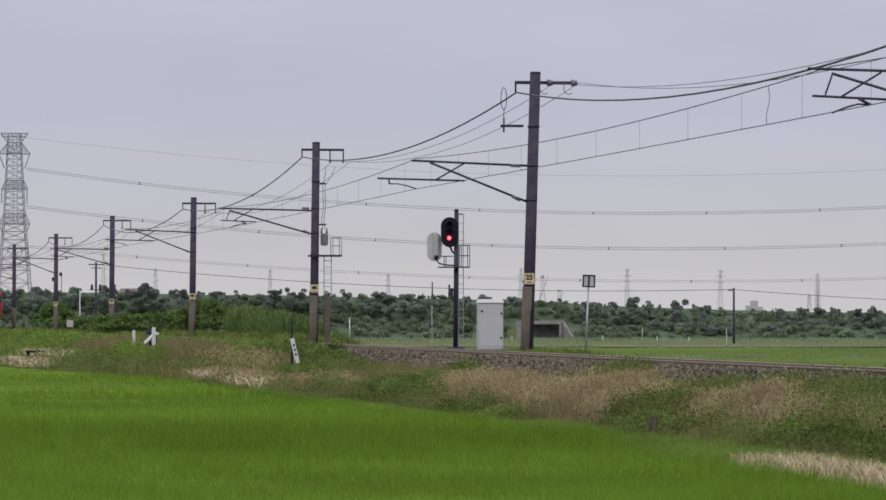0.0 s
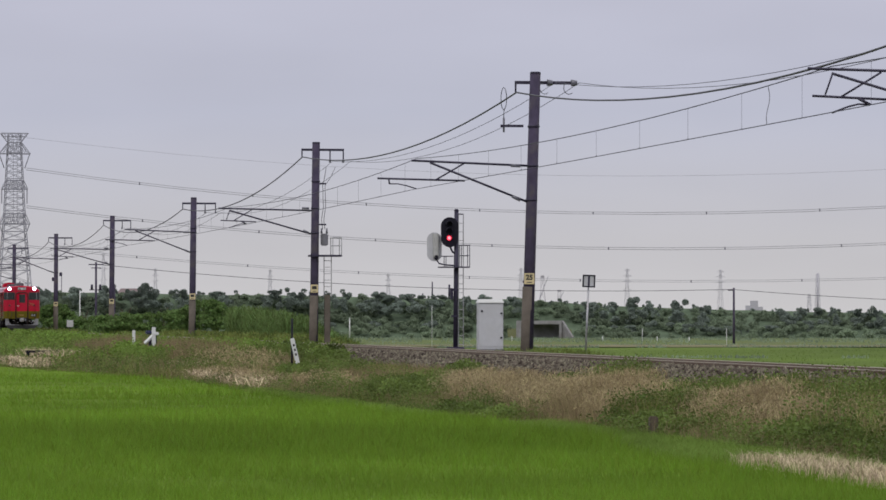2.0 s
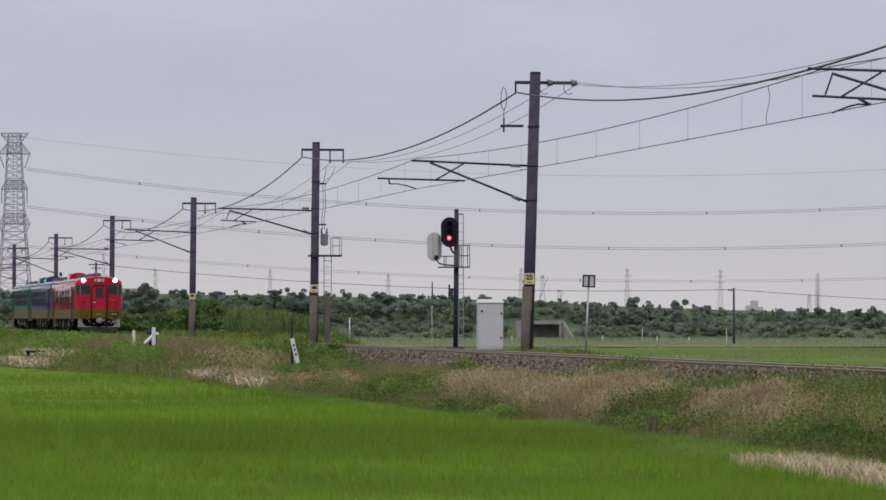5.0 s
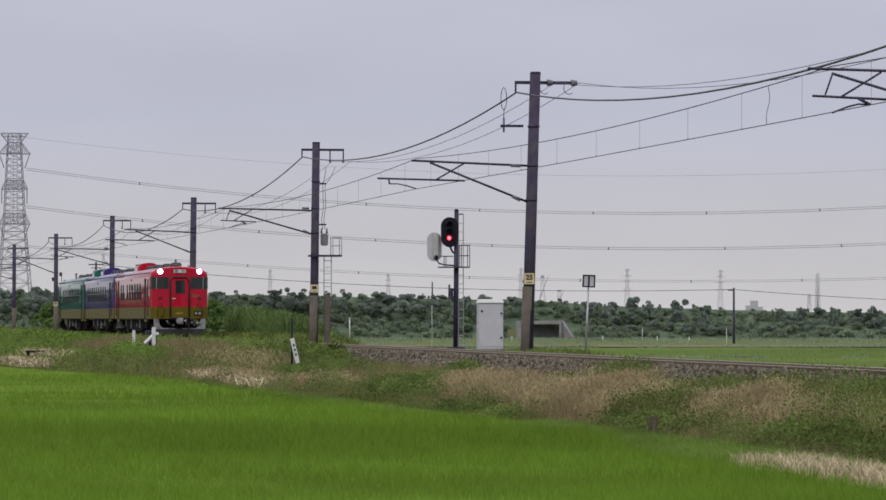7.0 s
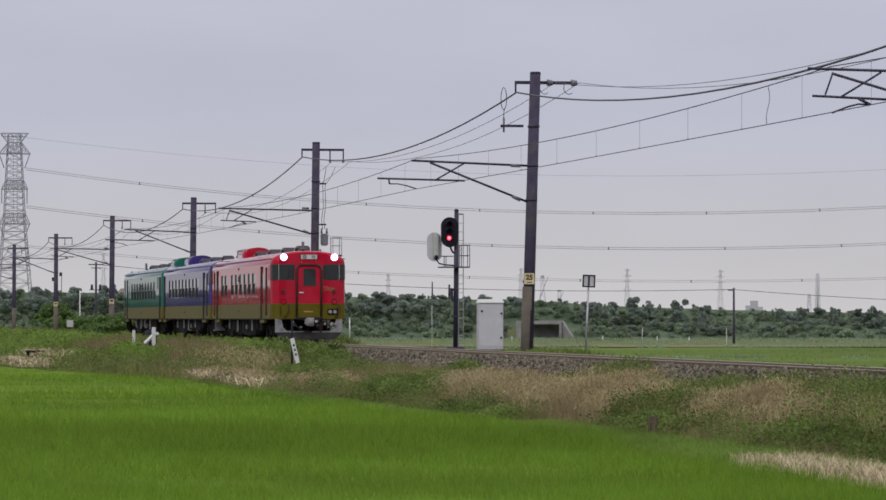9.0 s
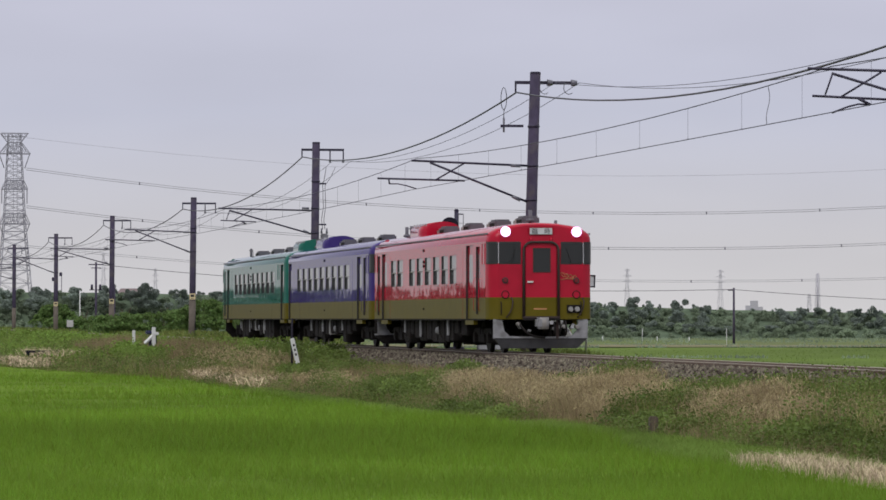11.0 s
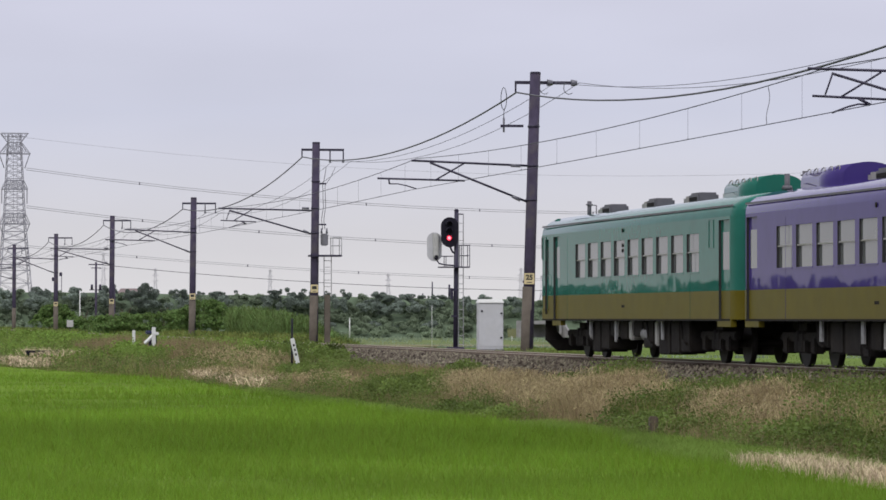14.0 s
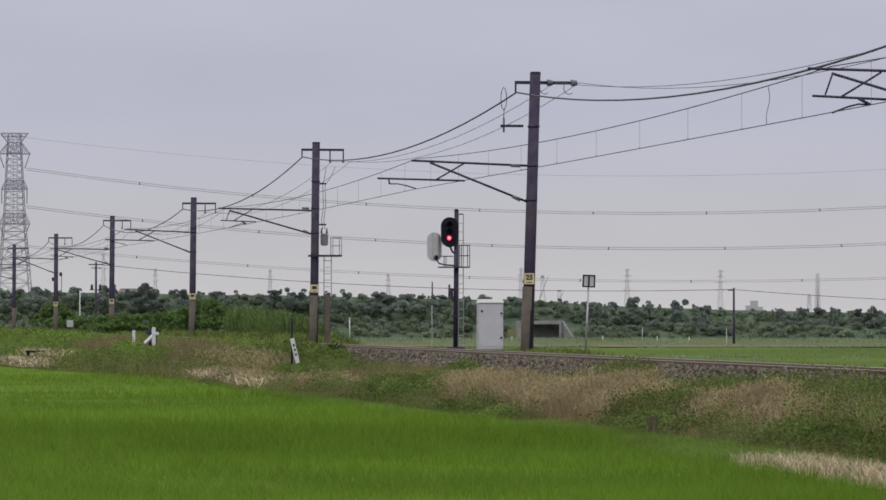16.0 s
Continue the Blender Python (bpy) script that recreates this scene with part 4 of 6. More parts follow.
def build_hedge():
    bm = bmesh.new()
    rows = []
    for x in np.arange(-460, 300, 2.5):
        top = levee_top(x) + R.uniform(-0.08, 0.08)
        rows.append([bm.verts.new((x, HEDGE_Y + dy, z)) for dy, z in ((3, FAR), (8, FAR + (top - FAR) * 0.28), (13, FAR + (top - FAR) * 0.6), (18, top), (60, top))])
    for a, b in zip(rows, rows[1:]):
        for k in range(4):
            if -1 < a[0].co.x - 10 < 9 and k == 0:
                continue
            bm.faces.new((a[k], a[k + 1], b[k + 1], b[k]))
    tagged(part("shrub_bank", bm, M_HEDGEBANK), "low grassy green levee overgrown with shrubs beyond the fields", "bank", "", "structure")
    shrubs, trees = [], []

    def clump(into, cx, cy, cz, rx, rz, dense, leaf):
        lobes = max(3, int(rx * 3))
        c = dome(lobes, 0.5) * R.uniform(0.3, 0.75, lobes)[:, None]
        lobe = R.uniform(0.28, 0.55, lobes)
        n = int(dense * rx * (rx + rz))
        q = dome(n, 0.45)
        k = R.integers(0, lobes, n)
        p = c[k] + q * (lobe[k] * R.uniform(0.8, 1.0, n))[:, None]
        into.append(crown_leaves(p * (rx, rx * 0.8, rz) + (cx, cy, cz), q, R.uniform(0.6, 1.2, n) * leaf, 0.9))

    # shrubs in flat uneven cushions up the slope
    for x in np.arange(-455, 280, 0.8):
        seen = -78 < x < 76
        if not seen and R.random() < 0.85:
            continue
        top = levee_top(x)
        for layer in range(4):
            if R.random() < 0.12 + 0.2 * math.sin(x * 0.21 + layer * 1.9):
                continue
            u = (layer + R.uniform(0.0, 1.0)) / 4
            cx, cy, cz = x + R.uniform(-1, 1), HEDGE_Y + 3 + 14 * u, FAR + 0.3 + (top - FAR - 0.75) * u
            if 10.0 < cx < 20.5 and u < 0.55:
                continue
            rx = R.uniform(0.7, 1.9) * (1 if seen else 2.2)
            clump(shrubs, cx, cy, cz, rx, min(rx, 1.6) * R.uniform(0.55, 0.85), 130 if seen else 14, 0.27 if seen else 1.1)
    # darker trees on the crest and the slope: x, how far up, half width, height above the crest
    for x, w, h in ((-74, 2.4, 1.6), (-69, 2.0, 1.0), (-63, 2.5, 1.5), (-57, 2.0, 1.1), (-53, 2.2, 1.3), (-48.5, 2.2, 1.5), (-46, 2.0, 1.9), (-41.5, 2.0, 0.9), (-35, 1.7, 1.0), (-27, 1.7, 0.9), (-25.8, 0.7, 1.5),
                    (-23.5, 1.9, 1.5), (-21.5, 1.7, 1.2), (-17.6, 1.5, 1.2), (-15.4, 1.3, 1.0), (-10.5, 2.1, 0.9), (-8, 2.4, 1.0), (-5, 2.2, 0.5), (-1.0, 2.0, 0.4), (3.6, 1.0, 1.4), (6.5, 2.2, 0.25), (10.5, 2.0, 0.25),
                    (23, 1.6, 0.7), (26.5, 1.5, 1.0), (29.5, 1.8, 1.7), (32.3, 1.5, 1.3), (37, 2.0, 1.6), (41, 1.5, 0.3), (53.5, 1.9, 1.0), (56, 1.4, 1.3), (58.5, 1.5, 0.7), (61, 1.1, 1.2), (65.5, 1.7, 1.1), (68, 1.6, 1.2), (73, 1.8, 0.7)):
        base = levee_top(x)
        for k in range(5):
            clump(trees, x + R.uniform(-0.5, 0.5) * w, HEDGE_Y + 13 + R.uniform(-1, 1), base + h * R.uniform(-0.45, 0.45) - 0.5 * (k % 2), w * R.uniform(0.4, 0.65), max(0.6, h * 0.62), 190, 0.25)
        for k in range(3):
            clump(trees, x + R.uniform(-0.8, 0.8) * w, HEDGE_Y + 11 + R.uniform(-2, 0), base - R.uniform(0.8, 2.2), w * R.uniform(0.5, 0.8), 1.0, 140, 0.27)
    for x in np.arange(-76, 76, 3.1):
        if R.random() < 0.7 and not 9 < x < 22:
            clump(trees, x, HEDGE_Y + 6 + R.uniform(-1, 3), FAR + R.uniform(0.5, 2.4), R.uniform(1.0, 2.2), R.uniform(0.7, 1.2), 140, 0.27)
    # unseen tree belt out of view, added to be mirrored in the car sides
    for x in np.arange(-455, -80, 2.6):
        base = levee_top(x)
        for k in range(4):
            clump(trees, x + R.uniform(-1.5, 1.5), HEDGE_Y + 6 + 3 * k, FAR + (base - FAR) * (0.3 + 0.24 * k) + R.uniform(-0.5, 0.8) * (k == 3), R.uniform(1.5, 2.6), R.uniform(0.8, 1.5), 26, 0.8)
    # thin saplings that break the outline
    for x in R.uniform(-74, 76, 60):
        clump(trees, x, HEDGE_Y + 17, levee_top(x) + R.uniform(-0.1, 0.15), R.uniform(0.25, 0.8), R.uniform(0.3, 0.7), 300, 0.22)
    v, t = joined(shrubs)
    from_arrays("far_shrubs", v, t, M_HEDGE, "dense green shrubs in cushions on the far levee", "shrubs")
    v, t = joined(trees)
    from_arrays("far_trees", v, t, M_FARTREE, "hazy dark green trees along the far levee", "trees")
    # box culvert in the bank
    cul = thing("culvert", "grey concrete box culvert with slanting wing walls in the bank", "culvert", pose(15.2, HEDGE_Y + 1.5, FAR))
    bm = bmesh.new()
    box(bm, -3.9, -3.0, 0, 0.5, 0, 3.0)
    box(bm, -3.0, 2.7, 0, 0.5, 2.45, 3.0)
    box(bm, 2.7, 3.1, 0, 0.5, 0, 3.0)
    part("headwall", bm, M_CONCRETE2, cul)
    for side, x0, x1 in ((1, 3.1, 4.6),):
        bm = bmesh.new()
        v = [bm.verts.new(p) for dx in (0, 0.3 * side) for p in ((x0 + dx, 0.4, 0), (x1 + dx, -2.6, 0), (x1 + dx, -2.6, 0.5), (x0 + dx, 0.4, 3.0))]
        for q in ((0, 1, 2, 3), (4, 5, 6, 7), (0, 1, 5, 4), (1, 2, 6, 5), (2, 3, 7, 6), (3, 0, 4, 7)):
            bm.faces.new([v[i] for i in q])
        part("wing_wall", bm, M_CONCRETE2, cul)
    bm = bmesh.new()
    # barrel cut short with an added back wall, so its inside renders lighter
    box(bm, -3.2, -3.0, 0.5, 3.5, 0, 2.45), box(bm, 2.7, 2.9, 0.5, 3.5, 0, 2.45), box(bm, -3.2, 2.9, 0.5, 3.5, 2.45, 2.65), box(bm, -3.0, 2.7, 3.3, 3.5, 0, 2.45)
    part("barrel", bm, M_CONCRETE2, cul)


M_CONCRETE2 = mat("old_concrete", (0.24, 0.235, 0.24), 0.9, specular=0.1, scale=0.8, vary=0.2, stain=(0.12, 0.11, 0.1), stain_scale=0.5, bump=0.3)
build_hedge()


# ---- pylons, long wires and the skyline ----
def lattice(bm, levels, r):
    """A square lattice mast through levels of (half width, height)."""
    ring = [[Vector((sx * w, sy * w, z)) for sx, sy in ((-1, -1), (1, -1), (1, 1), (-1, 1))] for w, z in levels]
    for a, b in zip(ring, ring[1:]):
        for k in range(4):
            j = (k + 1) % 4
            rod(bm, a[k], b[k], r, r, 4, False)
            rod(bm, a[k], b[j], r * 0.6, r * 0.6, 4, False)
            rod(bm, a[j], b[k], r * 0.6, r * 0.6, 4, False)
            rod(bm, b[k], b[j], r * 0.6, r * 0.6, 4, False)


def arm_truss(bm, z, w, reach, depth, r):
    for sx in (-1, 1):
        for sy in (-1, 1):
            rod(bm, (sx * w, sy * w, z), (sx * reach, 0, z), r, r, 4, False)
            rod(bm, (sx * w, sy * w, z + depth), (sx * reach, 0, z), r * 0.8, r * 0.8, 4, False)
        rod(bm, (sx * (w + reach) / 2, 0.4 * w, z), (sx * (w + reach) / 2, 0, z + depth * 0.5), r * 0.6, r * 0.6, 4, False)


def near_pylon():
    ob = thing("transmission_tower", "large grey steel lattice transmission tower", "pylon", pose(-98.1, 930, FAR, 0, 0, 12))
    legs = ((0, 4.8), (11.5, 3.5), (25.7, 2.35), (37.3, 1.8), (43.6, 1.45), (45.7, 1.4))
    def level(z):
        return float(np.interp(z, [q[0] for q in legs], [q[1] for q in legs])), z
    bm = bmesh.new()
    lattice(bm, [level(z) for z in (0, 4.2, 8.0, 11.4, 14.3, 16.9, 19.2, 21.3, 23.2, 25.0)], 0.12)
    part("body", bm, M_PYLON, ob)
    bm = bmesh.new()
    lattice(bm, [level(z) for z in np.arange(25.0, 45.8, 1.48)], 0.1)
    for sx in (-1, 1):
        rod(bm, (sx * 0.45, -2.2, 25.0), (sx * 0.4, -1.4, 45.7), 0.06, 0.06, 4, False)
    part("mast_head", bm, M_PYLON, ob)
    for z, top, reach in ((24.9, 27.3, 3.45), (32.9, 34.9, 2.9), (41.0, 43.6, 3.5)):
        bm = bmesh.new()
        w0, w1 = level(z)[0], level(top)[0]
        for sy in (-1, 1):
            for sx in (-1, 1):
                rod(bm, (sx * w1, sy * w1, top), (sx * reach, sy * 1.3, z), 0.11, 0.11, 4, False)
                rod(bm, (sx * w0, sy * w0, z), (sx * reach, sy * 1.3, z), 0.1, 0.1, 4, False)
            rod(bm, (-reach, sy * 1.3, z), (reach, sy * 1.3, z), 0.12, 0.12, 4, False)
            rod(bm, (-w1, sy * w1, top), (w1, sy * w1, top), 0.09, 0.09, 4, False)
            for q in range(8):
                x0, x1 = -reach + reach * q / 4, -reach + reach * (q + 1) / 4
                t0 = max(-w1, min(w1, (x0 + x1) / 2))
                rod(bm, (x0, sy * 1.4, z), (t0, sy * w1, top - 0.1), 0.055, 0.055, 4, False)
                rod(bm, (x1, sy * 1.4, z), (t0, sy * w1, top - 0.1), 0.055, 0.055, 4, False)
        for sx in (-1, 1):
            rod(bm, (sx * reach, -1.3, z), (sx * reach, 1.3, z), 0.09, 0.09, 4, False)
        part("crossarm", bm, M_PYLON, ob)
        for sx in (-1, 1):
            slack = 0.0 if z == 32.9 else 1.15
            part("insulator_string", rodded((sx * reach, 0, z), (sx * (reach - slack), 0, z - 3.3), 0.1, 0.1, 5), M_PORCELAIN, ob)
    bm = bmesh.new()
    for sy in (-1, 1):
        rod(bm, (-3.1, sy * 0.8, 45.7), (3.1, sy * 0.8, 45.7), 0.11, 0.11, 4, False)
        rod(bm, (-2.6, sy * 0.8, 44.9), (2.6, sy * 0.8, 44.9), 0.09, 0.09, 4, False)
        for q in range(8):
            x0 = -3.1 + 6.2 * q / 8
            rod(bm, (x0, sy * 0.8, 45.7), (x0 + 0.4, sy * 0.8, 44.9), 0.06, 0.06, 4, False)
        for sx in (-1, 1):
            rod(bm, (sx * 3.1, sy * 0.8, 45.7), (sx * 1.45, sy * 1.4, 43.6), 0.1, 0.1, 4, False)
    part("crown", bm, M_PYLON, ob)


near_pylon()


def far_pylon(x_px, top, reach, y=3400.0):
    # column, top and reach are pixels of the camera's view, scaled out to y
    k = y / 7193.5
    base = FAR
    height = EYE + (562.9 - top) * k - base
    ob = thing("far_transmission_tower", "distant thin lattice transmission tower", "pylon", pose((x_px - 784) * k, y, base, 0, 0, 20), "far transmission towers")
    bm = bmesh.new()
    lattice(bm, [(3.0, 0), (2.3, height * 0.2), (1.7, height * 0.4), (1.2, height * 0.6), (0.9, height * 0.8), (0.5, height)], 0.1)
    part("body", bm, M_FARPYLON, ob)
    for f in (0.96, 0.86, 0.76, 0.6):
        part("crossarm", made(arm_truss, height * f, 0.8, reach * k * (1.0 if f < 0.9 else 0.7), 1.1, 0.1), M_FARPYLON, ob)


for x_px, top, reach in ((183, 446, 8), (275, 474, 6), (478, 476, 6), (687, 484, 6), (922, 474, 7), (1110, 475, 9), (1275, 477, 10), (1432, 520, 5)):
    far_pylon(x_px, top, reach)
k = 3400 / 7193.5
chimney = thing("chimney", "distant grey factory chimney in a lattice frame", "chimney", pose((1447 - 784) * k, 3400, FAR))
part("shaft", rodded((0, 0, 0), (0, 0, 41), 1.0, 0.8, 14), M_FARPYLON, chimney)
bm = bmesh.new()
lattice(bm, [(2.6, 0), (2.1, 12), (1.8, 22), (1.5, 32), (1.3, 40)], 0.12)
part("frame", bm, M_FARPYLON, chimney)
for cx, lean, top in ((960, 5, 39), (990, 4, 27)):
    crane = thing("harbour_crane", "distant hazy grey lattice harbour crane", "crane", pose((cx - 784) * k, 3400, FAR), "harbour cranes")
    bm = bmesh.new()
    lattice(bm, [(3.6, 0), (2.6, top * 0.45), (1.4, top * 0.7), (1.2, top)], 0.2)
    # crane steel, its colour greyed to stand for haze
    part("tower", bm, mat("haze_paled_grey_steel", (0.40, 0.38, 0.43), 0.7), crane)
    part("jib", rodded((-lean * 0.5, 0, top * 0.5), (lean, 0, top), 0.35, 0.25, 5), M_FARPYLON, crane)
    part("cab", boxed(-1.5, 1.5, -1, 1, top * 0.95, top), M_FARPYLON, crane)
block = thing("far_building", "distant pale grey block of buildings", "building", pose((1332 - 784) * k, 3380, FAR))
for a, b, h in ((-7, -3, 14), (-3, 3, 18), (3, 7, 13)):
    w = part("wall", boxed(a, b, 0, 8, 0, h), mat("pale_render", (0.42, 0.42, 0.46), 0.8), block)


def long_wire(label, x0, y0, x1, sag_px, radius, pair, depth=930.0):
    """A conductor between two towers across the view; ends, height and sag are view pixels scaled by depth."""
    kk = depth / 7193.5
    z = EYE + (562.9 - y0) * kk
    for off in pair:
        a, b = Vector(((x0 - 784) * kk, depth, z + off)), Vector(((x1 - 784) * kk, depth, z + off))
        line = hung("power_line", label, [a, b], radius, M_FARWIRE, sag_px * kk, "power lines across the fields")
        if len(pair) > 1 and off == 0.0:
            steps = int((b - a).length / 25)
            for q in range(1, steps):
                p = a.lerp(b, q / steps)
                p.z -= 4 * sag_px * kk * (q / steps) * (1 - q / steps)
                part("spacer", boxed(p.x - 0.12, p.x + 0.12, p.y - 0.1, p.y + 0.1, p.z - 0.1, p.z + pair[1] + 0.1), M_PORCELAIN, line)


LAB = "grey power line conductor sagging across the sky"
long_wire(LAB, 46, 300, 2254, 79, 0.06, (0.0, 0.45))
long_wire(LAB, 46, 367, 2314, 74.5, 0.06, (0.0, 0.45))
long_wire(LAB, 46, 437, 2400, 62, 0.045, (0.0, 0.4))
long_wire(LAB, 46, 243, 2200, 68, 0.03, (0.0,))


M_PALEWALL = mat("pale_plaster", (0.4, 0.39, 0.4), 0.85)
M_REDROOF = mat("faded_red_tiles", (0.16, 0.12, 0.12), 0.85)


def wooden_pole(s_x, y, top, double):
    ob = thing("utility_pole", "slim grey utility pole with crossarms in the fields", "utility pole", pose(s_x, y, FAR), "utility poles in the fields")
    part("shaft", rodded((0, 0, 0), (0, 0, top - FAR), 0.17, 0.12, 10), M_CONCRETE, ob)
    part("crossarm", boxed(-0.9 if double else -0.7, 0.9 if double else 0.1, -0.05, 0.05, top - FAR - 0.35, top - FAR - 0.22), M_STEEL, ob)
    if double:
        part("crossarm", boxed(-0.6, 0.6, -0.05, 0.05, top - FAR - 0.75, top - FAR - 0.65), M_STEEL, ob)
        for x in (-0.5, 0.5):
            part("transformer", rodded((x, 0, top - FAR - 3.3), (x, 0, top - FAR - 2.7), 0.15, 0.15, 10), M_STEEL, ob)
        part("bracket", boxed(-0.8, 0.8, -0.05, 0.05, top - FAR - 3.4, top - FAR - 3.3), M_STEEL, ob)


wooden_pole(-42.0, 492, 7.75, True)
wooden_pole(35.2, 492, 4.65, False)
wooden_pole(112.0, 492, 3.5, False)
hung("service_line", "thin dark service line between utility poles", [(-42, 492, 7.5), (35, 492, 4.45), (112, 492, 3.2)], 0.035, M_WIRE, 1.25)
wooden_pole(-48.5, 600, 6.0, False)

# lamp posts and a house behind the far levee
for x, top in ((-62.2, 7.0), (-61.0, 7.8)):
    lamp = thing("street_lamp", "distant thin grey street lamp behind the levee", "street lamp", pose(x, 650, 3.5), "street lamps behind the levee")
    part("pole", rodded((0, 0, 0), (0, 0, top - 3.5), 0.06, 0.05, 6), M_STEEL, lamp)
    part("head", boxed(-0.35, 0.1, -0.15, 0.15, top - 3.6, top - 3.0, 0.05), M_STEEL, lamp)
house = thing("far_house", "distant small house with a faded red roof", "house", pose(-51.3, 664, 3.5))
part("wall", boxed(-1.8, 1.8, 0, 4, -1.5, 1.5), M_PALEWALL, house, "pale plastered wall")
bm = bmesh.new()
v = [bm.verts.new(p) for p in ((-2.1, -0.3, 1.45), (2.1, -0.3, 1.45), (2.1, 4.3, 1.45), (-2.1, 4.3, 1.45), (-1.5, 2, 2.35), (1.5, 2, 2.35))]
for q in ((0, 1, 5, 4), (2, 3, 4, 5), (1, 2, 5), (3, 0, 4), (0, 3, 2, 1)):
    bm.faces.new([v[i] for i in q])
part("roof", bm, M_REDROOF, house, "faded red hipped roof")

# slim posts in the fields beyond the track
for x, y, z0, z1, r, dark in ((-14.0, 610, FAR, 1.0, 0.09, False), (-0.9, 330, FAR, 2.0, 0.018, False), (-1.7, 643, 3.9, 6.75, 0.12, True), (1.0, 643, 3.9, 6.3, 0.19, True), (-3.2, 643, 3.9, 4.9, 0.12, True), (25.0, 510, FAR, -0.3, 0.04, False), (30.0, 430, FAR, -0.1, 0.03, False), (-39.3, 440, FAR, 4.0, 0.06, False)):
    post = part("field_post", rodded((0, 0, 0), (0, 0, z1 - z0), r, r * 0.8, 8), M_STEEL if dark else M_WHITE)
    post.matrix_basis = pose(x, y, z0)
    tagged(post, "thin dark field post" if dark else "thin white marker post standing in the field", "post")


# ---- lineside gear ----
def ladder(bm, x, y0, y1, z0, z1, step=0.3):
    rod(bm, (x, y0, z0), (x, y0, z1), 0.016, None, 6)
    rod(bm, (x, y1, z0), (x, y1, z1), 0.016, None, 6)
    z = z0 + 0.15
    while z < z1:
        rod(bm, (x, y0, z), (x, y1, z), 0.011, None, 5)
        z += step


def oval(bm, x0, x1, cy, cz, hw, hh):
    """An upright plate with round ends."""
    pts = []
    for i in range(28):
        a = 2 * math.pi * i / 28
        pts.append((cy + hw * math.cos(a), cz + math.copysign(hh - hw, math.sin(a)) + hw * math.sin(a)))
    lo = [bm.verts.new((x0, y, z)) for y, z in pts]
    hi = [bm.verts.new((x1, y, z)) for y, z in pts]
    bm.faces.new(lo), bm.faces.new(hi)
    for i in range(28):
        bm.faces.new((lo[i], lo[(i + 1) % 28], hi[(i + 1) % 28], hi[i]))


def build_signal():
    ob = thing("railway_signal", "dark colour light railway signal showing red on a post", "railway signal", at_track(138.6, 2.9, -0.1, -4))
    part("post", rodded((0, 0, -0.4), (0, 0.04, 4.8), 0.085, 0.075, 14), M_STEEL, ob)
    part("post_cap", rodded((0, 0.04, 4.78), (0, 0.04, 4.84), 0.09, 0.05, 12), M_STEEL, ob)
    part("base", boxed(-0.3, 0.3, -0.3, 0.3, -0.5, 0.06, 0.03), M_CONCRETE, ob)
    head = part("signal_head", made(oval, 0.16, 0.19, -0.21, 4.03, 0.31, 0.52), M_BLACK, ob, "black oval backboard")
    part("lamp_case", boxed(-0.05, 0.16, -0.36, -0.06, 3.62, 4.45, 0.03), M_BLACK, head)
    for z, lit in ((4.3, False), (4.07, False), (3.83, True)):
        hood = bmesh.new()
        pipe(hood, [(0.2, -0.235 + 0.12 * math.cos(a), z + 0.12 * math.sin(a)) for a in np.linspace(0, math.pi, 9)], 0.02)
        for a in np.linspace(0, math.pi, 13):
            rod(hood, (0.19, -0.235 + 0.115 * math.cos(a), z + 0.115 * math.sin(a)), (0.42, -0.235 + 0.11 * math.cos(a), z + 0.11 * math.sin(a)), 0.018, None, 5)
        part("hood", hood, M_BLACK, head)
        part("lens", rodded((0.19, -0.235, z), (0.22, -0.235, z), 0.085, 0.08, 18), M_LENS_RED if lit else M_BLACK, head, "lit red lens" if lit else "unlit dark lens")
    part("lens_core", rodded((0.22, -0.235, 3.83), (0.23, -0.235, 3.83), 0.055, 0.045, 14), M_LENS_HOT, head)
    rear = part("rear_head", made(oval, -0.2, -0.17, -0.71, 3.53, 0.26, 0.5), M_CABINET, ob, "pale grey back of a second signal head")
    part("lamp_case", boxed(-0.17, 0.0, -0.76, -0.58, 3.15, 3.98, 0.02), M_PALEGREY, rear)
    part("hinge_box", boxed(-0.17, 0.03, -0.72, -0.6, 3.08, 3.24, 0.02), M_BLACK, rear)
    part("bracket", piped([(-0.1, -0.66, 3.1), (-0.1, -0.55, 2.95), (-0.05, -0.3, 2.9), (0, 0, 2.88)], 0.03), M_STEEL, ob)
    part("bracket", piped([(0.05, -0.2, 3.55), (0.05, -0.1, 3.35), (0, 0, 3.3)], 0.035), M_STEEL, ob)
    plat = part("platform", boxed(-0.3, 0.4, -0.58, 0.47, 2.8, 2.84), M_STEEL, ob, "steel maintenance platform")
    bm = bmesh.new()
    for x in (-0.3, 0.38):
        for y, top in ((-0.36, 3.2), (0.17, 3.58), (0.46, 3.58)):
            rod(bm, (x, y, 2.84), (x, y, top), 0.014, None, 6)
        rod(bm, (x, 0.1, 3.58), (x, 0.46, 3.58), 0.014, None, 6), rod(bm, (x, 0.1, 3.22), (x, 0.46, 3.22), 0.012, None, 6)
        rod(bm, (x, -0.55, 3.2), (x, -0.05, 3.2), 0.012, None, 6)
    rod(bm, (-0.3, 0.46, 3.58), (0.38, 0.46, 3.58), 0.014, None, 6)
    part("railing", bm, M_STEEL, plat)
    part("ladder", made(ladder, -0.12, 0.12, 0.29, 0.0, 4.68), M_GALV, ob, "slim steel ladder")
    part("ladder_top", rodded((-0.12, 0.02, 4.68), (-0.12, 0.29, 4.66), 0.02, None, 6), M_STEEL, ob)
